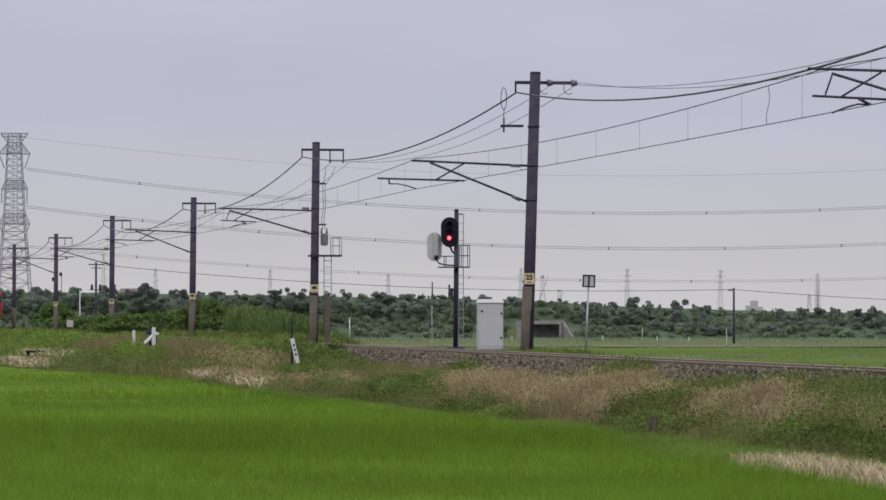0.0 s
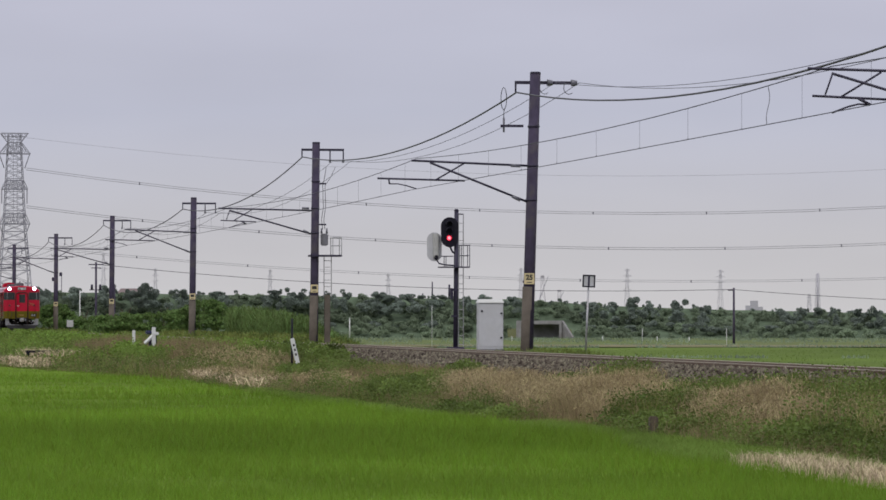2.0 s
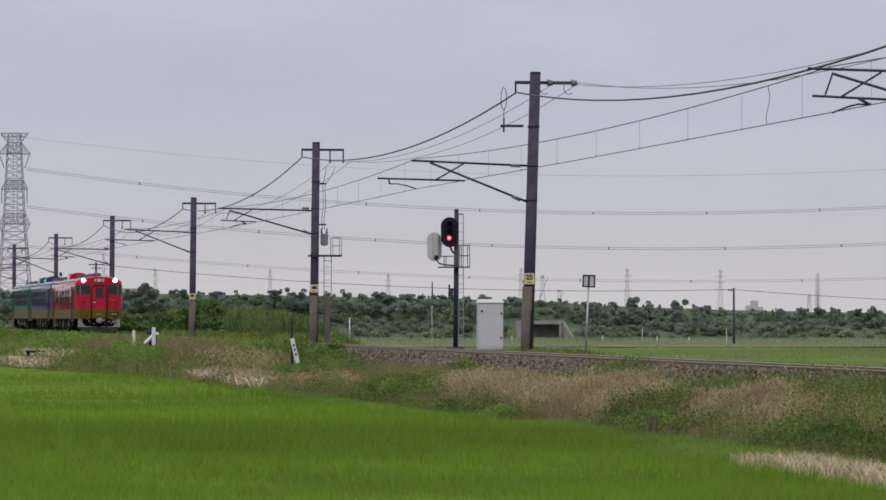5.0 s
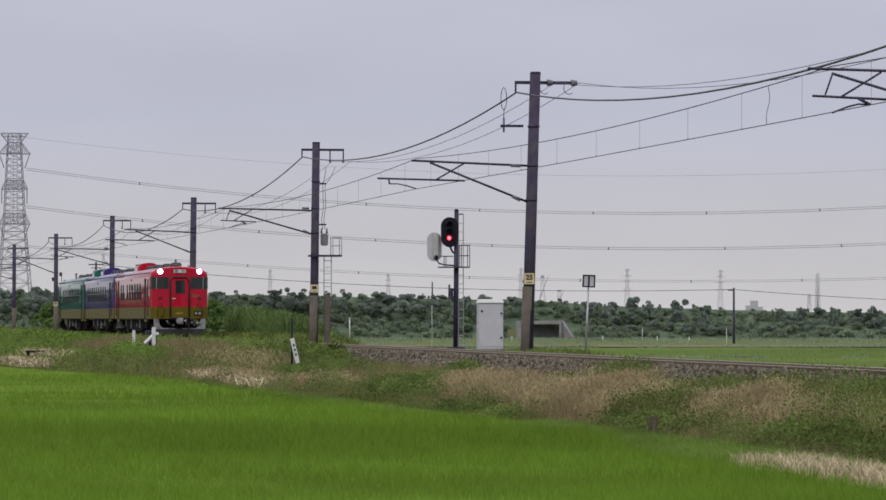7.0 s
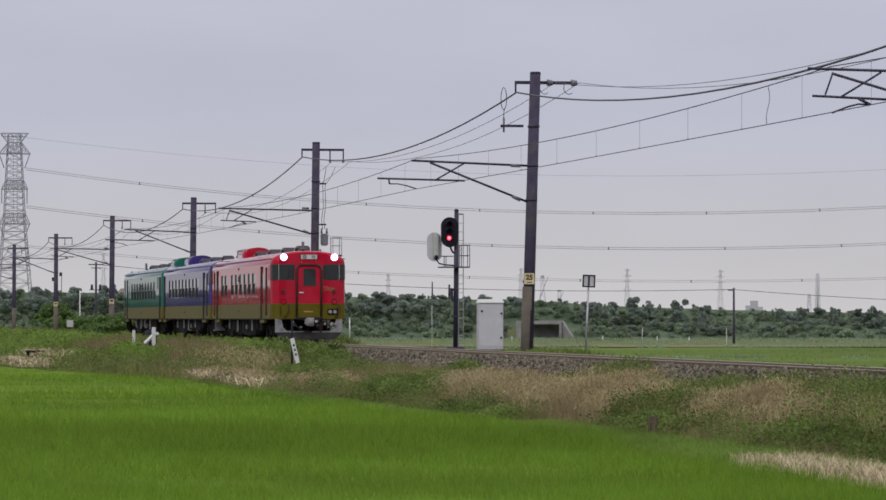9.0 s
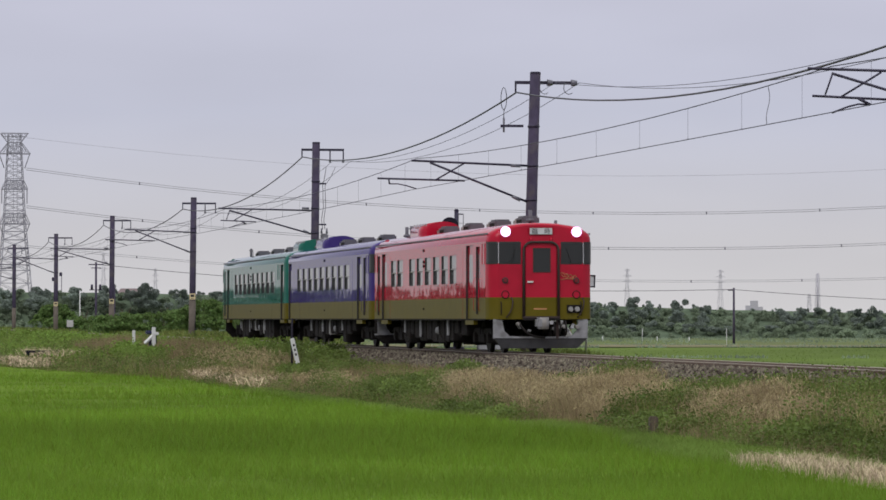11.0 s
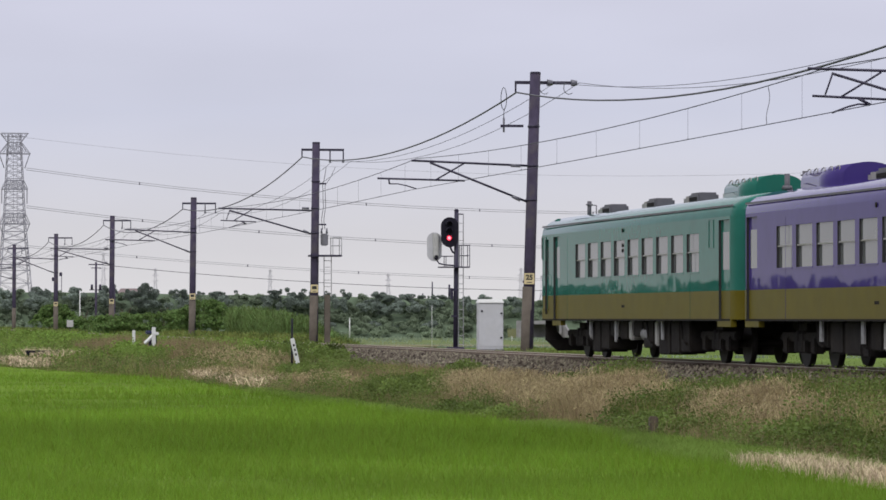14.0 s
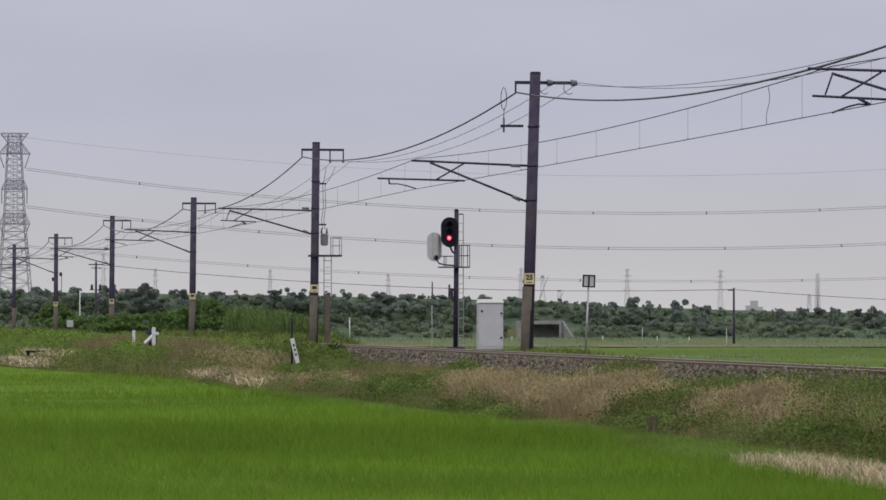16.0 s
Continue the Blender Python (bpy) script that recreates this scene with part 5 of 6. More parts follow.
    for z in (1.1, 2.0):
        part("clamp", boxed(-0.1, 0.1, -0.14, 0.1, z, z + 0.06), M_STEEL, ob)
    part("cable_box", boxed(-0.1, 0.12, -0.18, -0.08, 1.7, 2.1, 0.02), M_STEEL, ob)


M_PALEGREY = mat("pale_grey_case", (0.42, 0.42, 0.42), 0.6, stain=(0.25, 0.24, 0.22))
build_signal()


def build_cabinet():
    ob = thing("equipment_cabinet", "pale grey metal equipment cabinet with a pitched lid", "cabinet", at_track(135.2, 3.5, -0.2, -4))
    part("body", boxed(-0.32, 0.32, -0.42, 0.42, 0.1, 1.68, 0.015), M_CABINET, ob)
    bm = bmesh.new()
    v = [bm.verts.new(p) for p in ((-0.36, -0.45, 1.68), (0.36, -0.45, 1.68), (0.36, 0.45, 1.68), (-0.36, 0.45, 1.68), (-0.3, -0.38, 1.8), (0.3, -0.38, 1.8), (0.3, 0.38, 1.8), (-0.3, 0.38, 1.8))]
    for q in ((0, 1, 2, 3), (4, 5, 6, 7), (0, 1, 5, 4), (1, 2, 6, 5), (2, 3, 7, 6), (3, 0, 4, 7)):
        bm.faces.new([v[i] for i in q])
    part("lid", bm, M_WHITE, ob, "white lid with sloped edges")
    part("door", boxed(0.322, 0.334, -0.38, 0.38, 0.2, 1.6, 0.004), M_CABINET, ob)
    for y, z in ((-0.3, 1.4), (0.36, 1.32), (0.36, 0.5)):
        part("latch", boxed(0.334, 0.36, y - 0.04, y + 0.02, z - 0.03, z + 0.03), M_BLACK, ob)
    part("plinth", boxed(-0.38, 0.38, -0.48, 0.48, -0.3, 0.1, 0.01), M_CONCRETE, ob)


build_cabinet()


def build_board():
    ob = thing("square_sign", "square framed lineside sign on a slim post", "sign", at_track(124.0, 4.5, -0.1) @ pose(0, 0, 0, -2.4, 0, -4))
    part("post", rodded((0, 0, -0.6), (0, 0, 2.35), 0.035, 0.03, 10), M_GALV, ob)
    panel = part("panel", boxed(0.035, 0.05, -0.19, 0.19, 2.03, 2.4), M_CABINET, ob, "pale panel")
    bm = bmesh.new()
    for y0, y1, z0, z1 in ((-0.2, -0.155, 2.02, 2.41), (0.155, 0.2, 2.02, 2.41), (-0.155, 0.155, 2.02, 2.06), (-0.155, 0.155, 2.37, 2.41)):
        box(bm, 0.05, 0.065, y0, y1, z0, z1)
    part("frame", bm, M_BLACK, panel, "dark frame")
    part("stripe", boxed(0.05, 0.056, -0.03, 0.03, 2.06, 2.37), M_STEEL, panel)


build_board()


def stake(name, label, m, w, h, marks=False):
    ob = tagged(part(name, boxed(-w / 2, w / 2, -w / 2, w / 2, -0.4, h, 0.015), M_WHITE), label, "stake")
    ob.matrix_basis = m
    if marks:
        for z in (0.62, 0.76, 0.9):
            part("mark", boxed(w / 2, w / 2 + 0.004, -w * 0.22, w * 0.22, z, z + 0.07), M_INK, ob)
    return ob


stake("marker_stake", "leaning white marker stake with dark marks on the bank", at_track(119.1, -5.2, -0.75) @ pose(0, 0.1, 0, 13, 0, 0), 0.12, 1.14, True)
stake("marker_stake", "short white stake among the bank weeds", at_track(171.6, -5.2, -0.8), 0.12, 1.25)
brace = stake("braced_stake", "white stake with a slanting brace on the bank", at_track(162.9, -5.2, -0.8), 0.15, 1.4)
part("brace", rodded((0, -0.36, 0.75), (0, 0.05, 1.15), 0.07, 0.07, 6), M_WHITE, brace)
part("cap_plate", boxed(-0.1, 0.1, -0.05, 0.2, 1.08, 1.2, 0.02), M_WHITE, brace)
tarp = tagged(part("blue_bag", boxed(-0.2, 0.2, -0.3, 0.1, -0.06, 0.1, 0.05), mat("dark_blue_sheet", (0.02, 0.025, 0.075), 0.5, bump=0.6, bump_scale=12)), "dark blue sheet bundle beside the white stake", "bundle")
tarp.matrix_basis = at_track(162.9 + 1.5, -5.1, 0.36)
part("support", boxed(-0.15, 0.15, -0.15, 0.15, -1.2, -0.1), M_BLACK, tarp)
rod_ob = tagged(part("iron_stake", rodded((0, 0, -0.4), (0, 0, 1.55), 0.035, 0.03, 8), M_BLACK), "thin black iron stake on the bank", "stake")
rod_ob.matrix_basis = at_track(121.8, -5.0, -0.6)
gbox = thing("junction_box", "small grey junction box on a post by the line", "junction box", at_track(319.4, 3.4, -0.2))
part("case", boxed(-0.2, 0.2, -0.25, 0.25, 0.45, 1.0, 0.03), M_PALEGREY, gbox)
part("post", rodded((0, 0, -0.3), (0, 0, 0.45), 0.06, None, 8), M_STEEL, gbox)
rack = thing("timber_rack", "dark weathered timber rack lying on the bank", "timber", at_track(187, -8.0, -1.0, 8))
part("beam", boxed(-0.1, 0.1, -0.75, 0.75, 0.38, 0.48, 0.01), M_BLACK, rack)
for y in (-0.65, -0.1, 0.6):
    part("leg", boxed(-0.07, 0.07, y - 0.06, y + 0.06, -0.2, 0.38), M_BLACK, rack)


stump = thing("wooden_stump", "short weathered brown wooden stump in the weeds", "stump", at_track(63.9, -6.75, -0.95))
part("block", boxed(-0.07, 0.07, -0.07, 0.07, -0.35, 0.33, 0.02), M_WOOD, stump)
for x, y in ((22.0, 560), (29.5, 560), (9.5, 560), (33.0, 545)):
    peg = tagged(part("field_peg", rodded((0, 0, -0.2), (0, 0, 0.65), 0.06, 0.05, 7), M_WHITE), "tiny white peg at the field edge", "peg", "white pegs at the field edge")
    peg.matrix_basis = pose(x, y, FAR + 0.2)

# ---- train ----
def paint(name, colour, gloss):
    return mat(name, colour, 0.02, vary=0.06, scale=2.5, bump=0.075, bump_scale=1.5, bump_detail=0.6, coat=0.0, specular=gloss, stain=tuple(c * 0.6 for c in colour), stain_amount=0.25)


M_RED = paint("red_enamel", (0.40, 0.010, 0.032), 0.15)
M_BLUE = paint("violet_blue_enamel", (0.052, 0.036, 0.165), 0.06)
M_GREEN = paint("teal_green_enamel", (0.02, 0.125, 0.098), 0.065)
M_OLIVE = mat("ochre_gold_enamel", (0.105, 0.085, 0.010), 0.4, specular=0.06, vary=0.12, scale=2.0, bump=0.01, bump_scale=4.0, stain=(0.10, 0.085, 0.02), stain_amount=0.5)
M_UNDER = mat("dark_underframe", (0.018, 0.016, 0.016), 0.85, specular=0.1, scale=5, vary=0.4, bump=0.3, stain=(0.024, 0.019, 0.015), stain_amount=0.5)
M_WHEEL = mat("oily_wheel_steel", (0.02, 0.017, 0.016), 0.6, 0.2, specular=0.2)
M_GREYBOX = mat("roof_grey", (0.10, 0.095, 0.115), 0.6, vary=0.2, stain=(0.08, 0.075, 0.08))
M_PALEBOX = mat("pale_equipment", (0.26, 0.255, 0.25), 0.6, vary=0.2, stain=(0.15, 0.12, 0.1))
# Opaque panes; their grey stands in for brightness seen through the glass.
M_GLASS = mat("window_glass", (0.11, 0.115, 0.12), 0.03, vary=0.02, specular=0.7)
M_SCREEN = mat("dark_windscreen_glass", (0.022, 0.024, 0.026), 0.03, vary=0.02, specular=0.32)
M_RUBBER = mat("rubber_and_recess_black", (0.02, 0.02, 0.022), 0.6)
M_GANGWAY = mat("weathered_gangway_rubber", (0.035, 0.02, 0.018), 0.75)
M_INSIDE = mat("dark_interior_fill", (0.05, 0.045, 0.04), 0.8)
# Glow on the lamp rim imitates the pink halo round the lit headlights.
M_HALO = mat("headlight_halo_glow", (0.8, 0.5, 0.75), 0.3, emit=(1.0, 0.42, 0.9), emit_strength=1.6)
M_HEAD = mat("lit_headlight", (0.9, 0.85, 0.95), 0.2, emit=(1.0, 0.72, 1.0), emit_strength=40.0)
M_PLOUGH = mat("dull_grey_plough_steel", (0.055, 0.055, 0.06), 0.6, vary=0.25, specular=0.25, stain=(0.03, 0.028, 0.025), stain_scale=3)
M_BRACKET = mat("grey_pilot_paint", (0.23, 0.23, 0.245), 0.6, vary=0.2, specular=0.2, stain=(0.06, 0.055, 0.05), stain_scale=4)
M_CHROME = mat("bright_metal", (0.6, 0.6, 0.62), 0.25, 1.0)
M_TAIL = mat("dark_red_lens", (0.14, 0.008, 0.012), 0.15)
M_GOLD = mat("gold_lettering", (0.42, 0.2, 0.08), 0.5)
M_BOARD = mat("pale_destination_blind", (0.5, 0.5, 0.52), 0.3)

HALF = 10.4
SILL, SPLIT, EAVE, GUTTER = 0.93, 1.52, 3.04, 3.25
ARCH = ((1.45, EAVE), (1.44, 3.14), (1.40, GUTTER), (1.22, 3.38), (0.9, 3.48), (0.5, 3.54), (0.0, 3.56))
PLAN = ((HALF - 0.42, 1.0), (HALF - 0.2, 0.975), (HALF - 0.08, 0.93), (HALF, 0.8))


def side_panel(bm, y, z0, z1, holes):
    """A flat side from end to end with openings through it; holes: (x0, x1, z0, z1)."""
    end = PLAN[0][0]
    xs = sorted({-end, end, *[h[0] for h in holes], *[h[1] for h in holes]})
    zs = sorted({z0, z1, *[min(max(h[2], z0), z1) for h in holes], *[min(max(h[3], z0), z1) for h in holes]})
    grid = {}
    for x0, x1 in zip(xs, xs[1:]):
        for a, b in zip(zs, zs[1:]):
            cx, cz = (x0 + x1) / 2, (a + b) / 2
            if any(h[0] < cx < h[1] and h[2] < cz < h[3] for h in holes):
                continue
            q = []
            for x, z in ((x0, a), (x1, a), (x1, b), (x0, b)):
                if (x, z) not in grid:
                    grid[x, z] = bm.verts.new((x, y, z))
                q.append(grid[x, z])
            bm.faces.new(q)


def end_panel(bm, sign, z0, z1):
    """The rounded end of the body between two heights, on both sides and across."""
    ring = [(x * sign, 1.45 * w) for x, w in PLAN] + [(x * sign, -1.45 * w) for x, w in reversed(PLAN)]
    lo = [bm.verts.new((x, y, z0)) for x, y in ring]
    hi = [bm.verts.new((x, y, z1)) for x, y in ring]
    for i in range(len(ring) - 1):
        bm.faces.new((lo[i], lo[i + 1], hi[i + 1], hi[i])).smooth = i not in (3,)


def roof_shell(bm):
    prof = [(y, z) for y, z in ARCH] + [(-y, z) for y, z in reversed(ARCH[:-1])]
    stations = [(-x, w) for x, w in reversed(PLAN)] + list(PLAN)
    rows = []
    for x, w in stations:
        drop = {1.0: 0.0, 0.975: 0.01, 0.93: 0.035, 0.8: 0.08}[w]
        rows.append([bm.verts.new((x, y * w, z - drop * (z - EAVE) / 0.52)) for y, z in prof])
    for a, b in zip(rows, rows[1:]):
        for k in range(len(prof) - 1):
            bm.faces.new((a[k], a[k + 1], b[k + 1], b[k])).smooth = True
    bm.faces.new(rows[0][::-1]), bm.faces.new(rows[-1])


def bogie(car, x):
    b = part("bogie", bmesh.new(), M_UNDER, car)
    b.matrix_basis = pose(x, 0, 0)
    for y in (-0.98, 0.98):
        bm = bmesh.new()
        box(bm, -1.55, 1.55, y - 0.07, y + 0.07, 0.5, 0.68, 0.03)
        box(bm, -0.45, 0.45, y - 0.09, y + 0.09, 0.28, 0.55, 0.03)
        for w in (-1.05, 1.05):
            box(bm, w - 0.17, w + 0.17, y - 0.11, y + 0.11, 0.27, 0.6, 0.03)
        part("side_frame", bm, M_UNDER, b)
        for w in (-0.2, 0.2):
            part("spring", rodded((w, y, 0.3), (w, y, 0.72), 0.1, 0.1, 10), M_UNDER, b)
    part("bolster", boxed(-0.3, 0.3, -1.0, 1.0, 0.6, 0.85), M_UNDER, b)
    for w in (-1.05, 1.05):
        part("axle", rodded((w, -0.9, 0.43), (w, 0.9, 0.43), 0.08, 0.08, 10), M_WHEEL, b)
        for y in (-0.6, 0.6):
            bm = bmesh.new()
            rod(bm, (w, y - 0.06, 0.43), (w, y + 0.06, 0.43), 0.43, 0.43, 28)
            part("wheel", bm, M_WHEEL, b)


def vent(car, x, length=0.95):
    """A roof ventilator: a box over the roof with a lower duct behind it; x is its front."""
    v = part("roof_ventilator", boxed(x - length, x, -0.24, 0.24, 3.46, 3.77, 0.05), M_GREYBOX, car)
    part("duct", boxed(x - length - 0.7, x - length, -0.2, 0.2, 3.46, 3.72, 0.05), M_PALEBOX, v)
    part("slot", boxed(x - length * 0.9, x - length * 0.1, -0.25, -0.24, 3.58, 3.67), M_UNDER, v)


def build_car(name, colour, label, windows, doors, crew, cabs, vents, hump, lead):
    car = thing(name, label, "railcar", None, "railcars of the train")
    holes = [(x0, x1, 1.93, 2.74) for x0, x1 in windows]
    holes += [(x0, x1, 0.0, 2.97) for x0, x1 in doors]
    holes += [(x0, x1, 1.06, 2.92) for x0, x1 in crew]
    for y in (-1.45, 1.45):
        inward = 1 if y < 0 else -1
        bm = bmesh.new()
        side_panel(bm, y, SPLIT, EAVE, holes)
        part("upper_side", bm, colour, car)
        bm = bmesh.new()
        side_panel(bm, y, SILL, SPLIT, holes)
        part("lower_side", bm, M_OLIVE, car, "ochre gold lower band")
        for x0, x1 in windows:
            # black lining also paints the shadow inside the window recess
            win = part("window", made(ring_frame, x0, x1, y, inward, 1.93, 2.74, 0.075), M_RUBBER, car)
            yy = y + inward * 0.034
            part("pane", boxed(x0, x1, min(yy, yy + inward * 0.01), max(yy, yy + inward * 0.01), 2.35, 2.74), M_GLASS, win)
            yy = y + inward * 0.058
            part("pane", boxed(x0, x1, min(yy, yy + inward * 0.01), max(yy, yy + inward * 0.01), 1.93, 2.36), M_GLASS, win)
            part("sash_rail", boxed(x0, x1, min(y + inward * 0.024, y + inward * 0.056), max(y + inward * 0.024, y + inward * 0.056), 2.335, 2.365), M_PALEBOX, win)
            part("sill", boxed(x0 - 0.02, x1 + 0.02, y - 0.012, y + 0.012, 1.905, 1.93), colour, win)
        for x0, x1 in doors + crew:
            z1 = 2.97 if x1 - x0 > 0.8 else 2.92
            z0 = 0.8 if x1 - x0 > 0.8 else 1.06
            yy = y + inward * 0.055
            lo, hi = min(yy, yy + inward * 0.03), max(yy, yy + inward * 0.03)
            door = part("door", boxed(x0, x1, lo, hi, SPLIT, min(z1, EAVE)), colour, car)
            part("lower_leaf", boxed(x0, x1, lo, hi, z0, SPLIT), M_OLIVE, door, "ochre gold lower leaf")
            # door reveal painted black for the shade of its recess
            part("reveal", made(ring_frame, x0, x1, y, inward, z0, min(z1, EAVE), 0.08), M_RUBBER, door)
            w = x1 - x0
            part("door_window", boxed(x0 + 0.16 * w, x1 - 0.16 * w, min(yy, yy - inward * 0.006), max(yy, yy - inward * 0.006), 1.95, 2.72), M_GLASS, door)
            if w > 0.8:
                part("door_step", boxed(x0 - 0.12, x1 + 0.12, min(y, y + inward * 0.12), max(y, y + inward * 0.12), 0.78, SILL), M_OLIVE, door)
            for hx in (x0 - 0.09, x1 + 0.09):
                if w < 0.8:
                    part("handrail", piped([(hx, y, 1.15), (hx, y - inward * 0.05, 1.2), (hx, y - inward * 0.05, 2.0), (hx, y, 2.05)], 0.006), colour, door)
        # corner window beside the cab
        for x in [q * (HALF - 0.72) for q in cabs] + ([HALF - 2.05] if 1 not in cabs else []):
            part("corner_window", made(ring_frame, x - 0.2, x + 0.2, y, -inward, 2.42, 2.98, 0.012), colour, car)
        for z in ((2.96, 2.62, 2.5) if name != "blue_railcar" else (2.96,)):
            part("side_lamp", rodded((HALF - 10.74, y - inward * 0.025, z), (HALF - 10.74, y + inward * 0.01, z), 0.045, 0.045, 10), M_UNDER, car, "small dark side lamp")
        part("mark", boxed(HALF - 10.9, HALF - 10.6, min(y, y - inward * 0.004), max(y, y - inward * 0.004), 1.2, 1.26), M_UNDER, car)
        for x in (HALF - 4.0, -HALF + 3.6):
            part("panel_seam", boxed(x - 0.008, x + 0.008, min(y, y - inward * 0.003), max(y, y - inward * 0.003), SILL, 2.9), colour, car)
        part("sill_strip", boxed(-PLAN[0][0], PLAN[0][0], min(y, y - inward * 0.01), max(y, y - inward * 0.01), SILL - 0.03, SILL + 0.012), M_UNDER, car)
        part("rain_gutter", boxed(-HALF + 0.3, HALF - 0.3, min(y * 0.972, y * 0.985), max(y * 0.972, y * 0.985), GUTTER - 0.02, GUTTER + 0.02), M_GREYBOX, car)
    for sign in (-1, 1):
        bm = bmesh.new()
        end_panel(bm, sign, SPLIT, EAVE)
        part("end_wall", bm, colour, car)
        bm = bmesh.new()
        end_panel(bm, sign, SILL, SPLIT)
        part("lower_end", bm, M_OLIVE, car, "ochre gold lower end")
        cab_end(car, sign, colour, lead and sign > 0, sign in cabs)
    part("roof", made(roof_shell), colour, car)
    part("floor", boxed(-HALF + 0.1, HALF - 0.1, -1.36, 1.36, SILL - 0.02, SILL + 0.1), M_UNDER, car)
    # solid dark block added in place of an unlit interior
    part("interior_block", boxed(-HALF + 0.5, HALF - 0.5, -1.3, 1.3, 1.05, 2.8), M_INSIDE, car, "dark brown block standing in for the unlit interior")
    for x in (-7.2, 7.2):
        bogie(car, x)
    for x in vents:
        vent(car, x)
    bm = bmesh.new()
    arch = [(0.52 * math.cos(a), 3.62 + 0.33 * math.sin(a) ** 0.7) for a in np.linspace(0.0, math.pi, 15)]
    arch = [(0.52, 3.45)] + [(y, z) for y, z in arch] + [(-0.52, 3.45)]
    ends = [[bm.verts.new((x, y, z)) for y, z in arch] for x in (hump[0], hump[1])]
    for q in range(len(arch) - 1):
        bm.faces.new((ends[0][q], ends[0][q + 1], ends[1][q + 1], ends[1][q])).smooth = True
    bm.faces.new(ends[0]), bm.faces.new(ends[1][::-1])
    unit = part("cooling_unit", bm, colour, car, "rounded painted cooling unit on the roof")
    for q in range(5):
        x = hump[0] + 0.35 + 0.55 * q
        ring = [(x + 0.16 * math.cos(a), -0.46 + 0.03 * math.sin(a), 3.8 + 0.1 * math.sin(a)) for a in np.linspace(0, 2 * math.pi, 13)]
        part("grille_ring", piped(ring, 0.012, 5), M_PALEBOX, unit)
    ex = part("exhaust_pipe", rodded((-9.7, -0.3, 3.45), (-9.7, -0.3, 3.9), 0.05, 0.055, 12), M_GREYBOX, car)
    part("flange", rodded((-9.7, -0.3, 3.8), (-9.7, -0.3, 3.83), 0.09, 0.09, 12), M_GREYBOX, ex)
    part("horn", rodded((-HALF + 0.7, -0.3, 3.4), (-HALF + 0.7, -0.3, 3.68), 0.045, 0.04, 8), M_GREYBOX, car)
    bm = bmesh.new()
    pipe(bm, [(-8.6, -0.35, 3.45), (-8.6, -0.35, 3.76), (-8.9, -0.35, 3.78), (-9.6, -0.32, 3.79)], 0.014)
    part("roof_handrail", bm, M_GREYBOX, car)
    mast = part("aerial", rodded((HALF - 1.0, -0.1, 3.45), (HALF - 1.0, -0.1, 3.92), 0.055, 0.055, 10), M_GREYBOX, car)
    part("collar", rodded((HALF - 1.0, -0.1, 3.6), (HALF - 1.0, -0.1, 3.68), 0.12, 0.09, 12), M_GREYBOX, mast)
    part("whistle", rodded((HALF - 0.45, 0.5, 3.4), (HALF - 0.45, 0.5, 3.62), 0.05, 0.04, 10), M_GREYBOX, car)
    # equipment under the floor
    rng = random.Random(name)
    x = -5.1
    while x < 5.0:
        w = rng.uniform(0.35, 1.25)
        for y in (-1.25, 0.55):
            depth = rng.uniform(0.5, 0.7)
            pale = rng.random() < 0.4
            part("underfloor_box", boxed(x, x + w - 0.12, y, y + depth, rng.uniform(0.14, 0.34) + (0.2 if pale else 0), SILL - 0.03, 0.03), M_PALEBOX if pale and w < 0.6 else M_UNDER, car)
        x += w
    tank = rodded((0.7, -1.12, 0.6), (1.4, -1.12, 0.6), 0.16, 0.16, 18)
    part("air_tank", tank, M_BRACKET, car, "cylindrical grey air tank")
    for x in (-4.7, -1.8, 3.1):
        z = rng.uniform(0.4, 0.55)
        part("bracket_plate", boxed(x, x + rng.uniform(0.1, 0.22), -1.34, -1.3, z, SILL - 0.03), M_BRACKET, car)
    for x in (-5.0, -2.0, 1.5, 4.9):
        part("air_pipe", piped([(x, -1.3, SILL - 0.05), (x + 0.1, -1.3, 0.5), (x + 0.5, -1.3, 0.42)], 0.025), M_UNDER, car)
    return car


def ring_frame(bm, x0, x1, y, inward, z0, z1, depth):
    """Four thin boards that line an opening to a depth."""
    e = 0.012
    a, b = min(y + inward * 0.001, y + inward * depth), max(y + inward * 0.001, y + inward * depth)
    box(bm, x0 - e, x0, a, b, z0 - e, z1 + e)
    box(bm, x1, x1 + e, a, b, z0 - e, z1 + e)
    box(bm, x0, x1, a, b, z0 - e, z0)
    box(bm, x0, x1, a, b, z1, z1 + e)


def ring_frame_end(bm, x0, x1, y0, y1, z0, z1, e=0.022):
    """Four thin boards round an opening in an end wall."""
    a, b = min(x0, x1), max(x0, x1)
    box(bm, a, b, y0 - e, y0, z0 - e, z1 + e), box(bm, a, b, y1, y1 + e, z0 - e, z1 + e)
    box(bm, a, b, y0, y1, z0 - e, z0), box(bm, a, b, y0, y1, z1, z1 + e)


def wrap(bm, sign, y_sign, z0, z1, y_in, out_by, back):
    """A strip that follows the rounded corner of an end, from y_in out and back along the side."""
    pts = [(HALF + out_by, y_in), (HALF + out_by, 1.12), (HALF - 0.06 + out_by * 0.8, 1.35 + out_by * 0.5), (HALF - 0.2 + out_by * 0.5, 1.414 + out_by * 0.9), (HALF - back, 1.438 + out_by)]
    lo = [bm.verts.new((x * sign, y * y_sign, z0)) for x, y in pts]
    hi = [bm.verts.new((x * sign, y * y_sign, z1)) for x, y in pts]
    for i in range(len(pts) - 1):
        bm.faces.new((lo[i], lo[i + 1], hi[i + 1], hi[i])).smooth = True


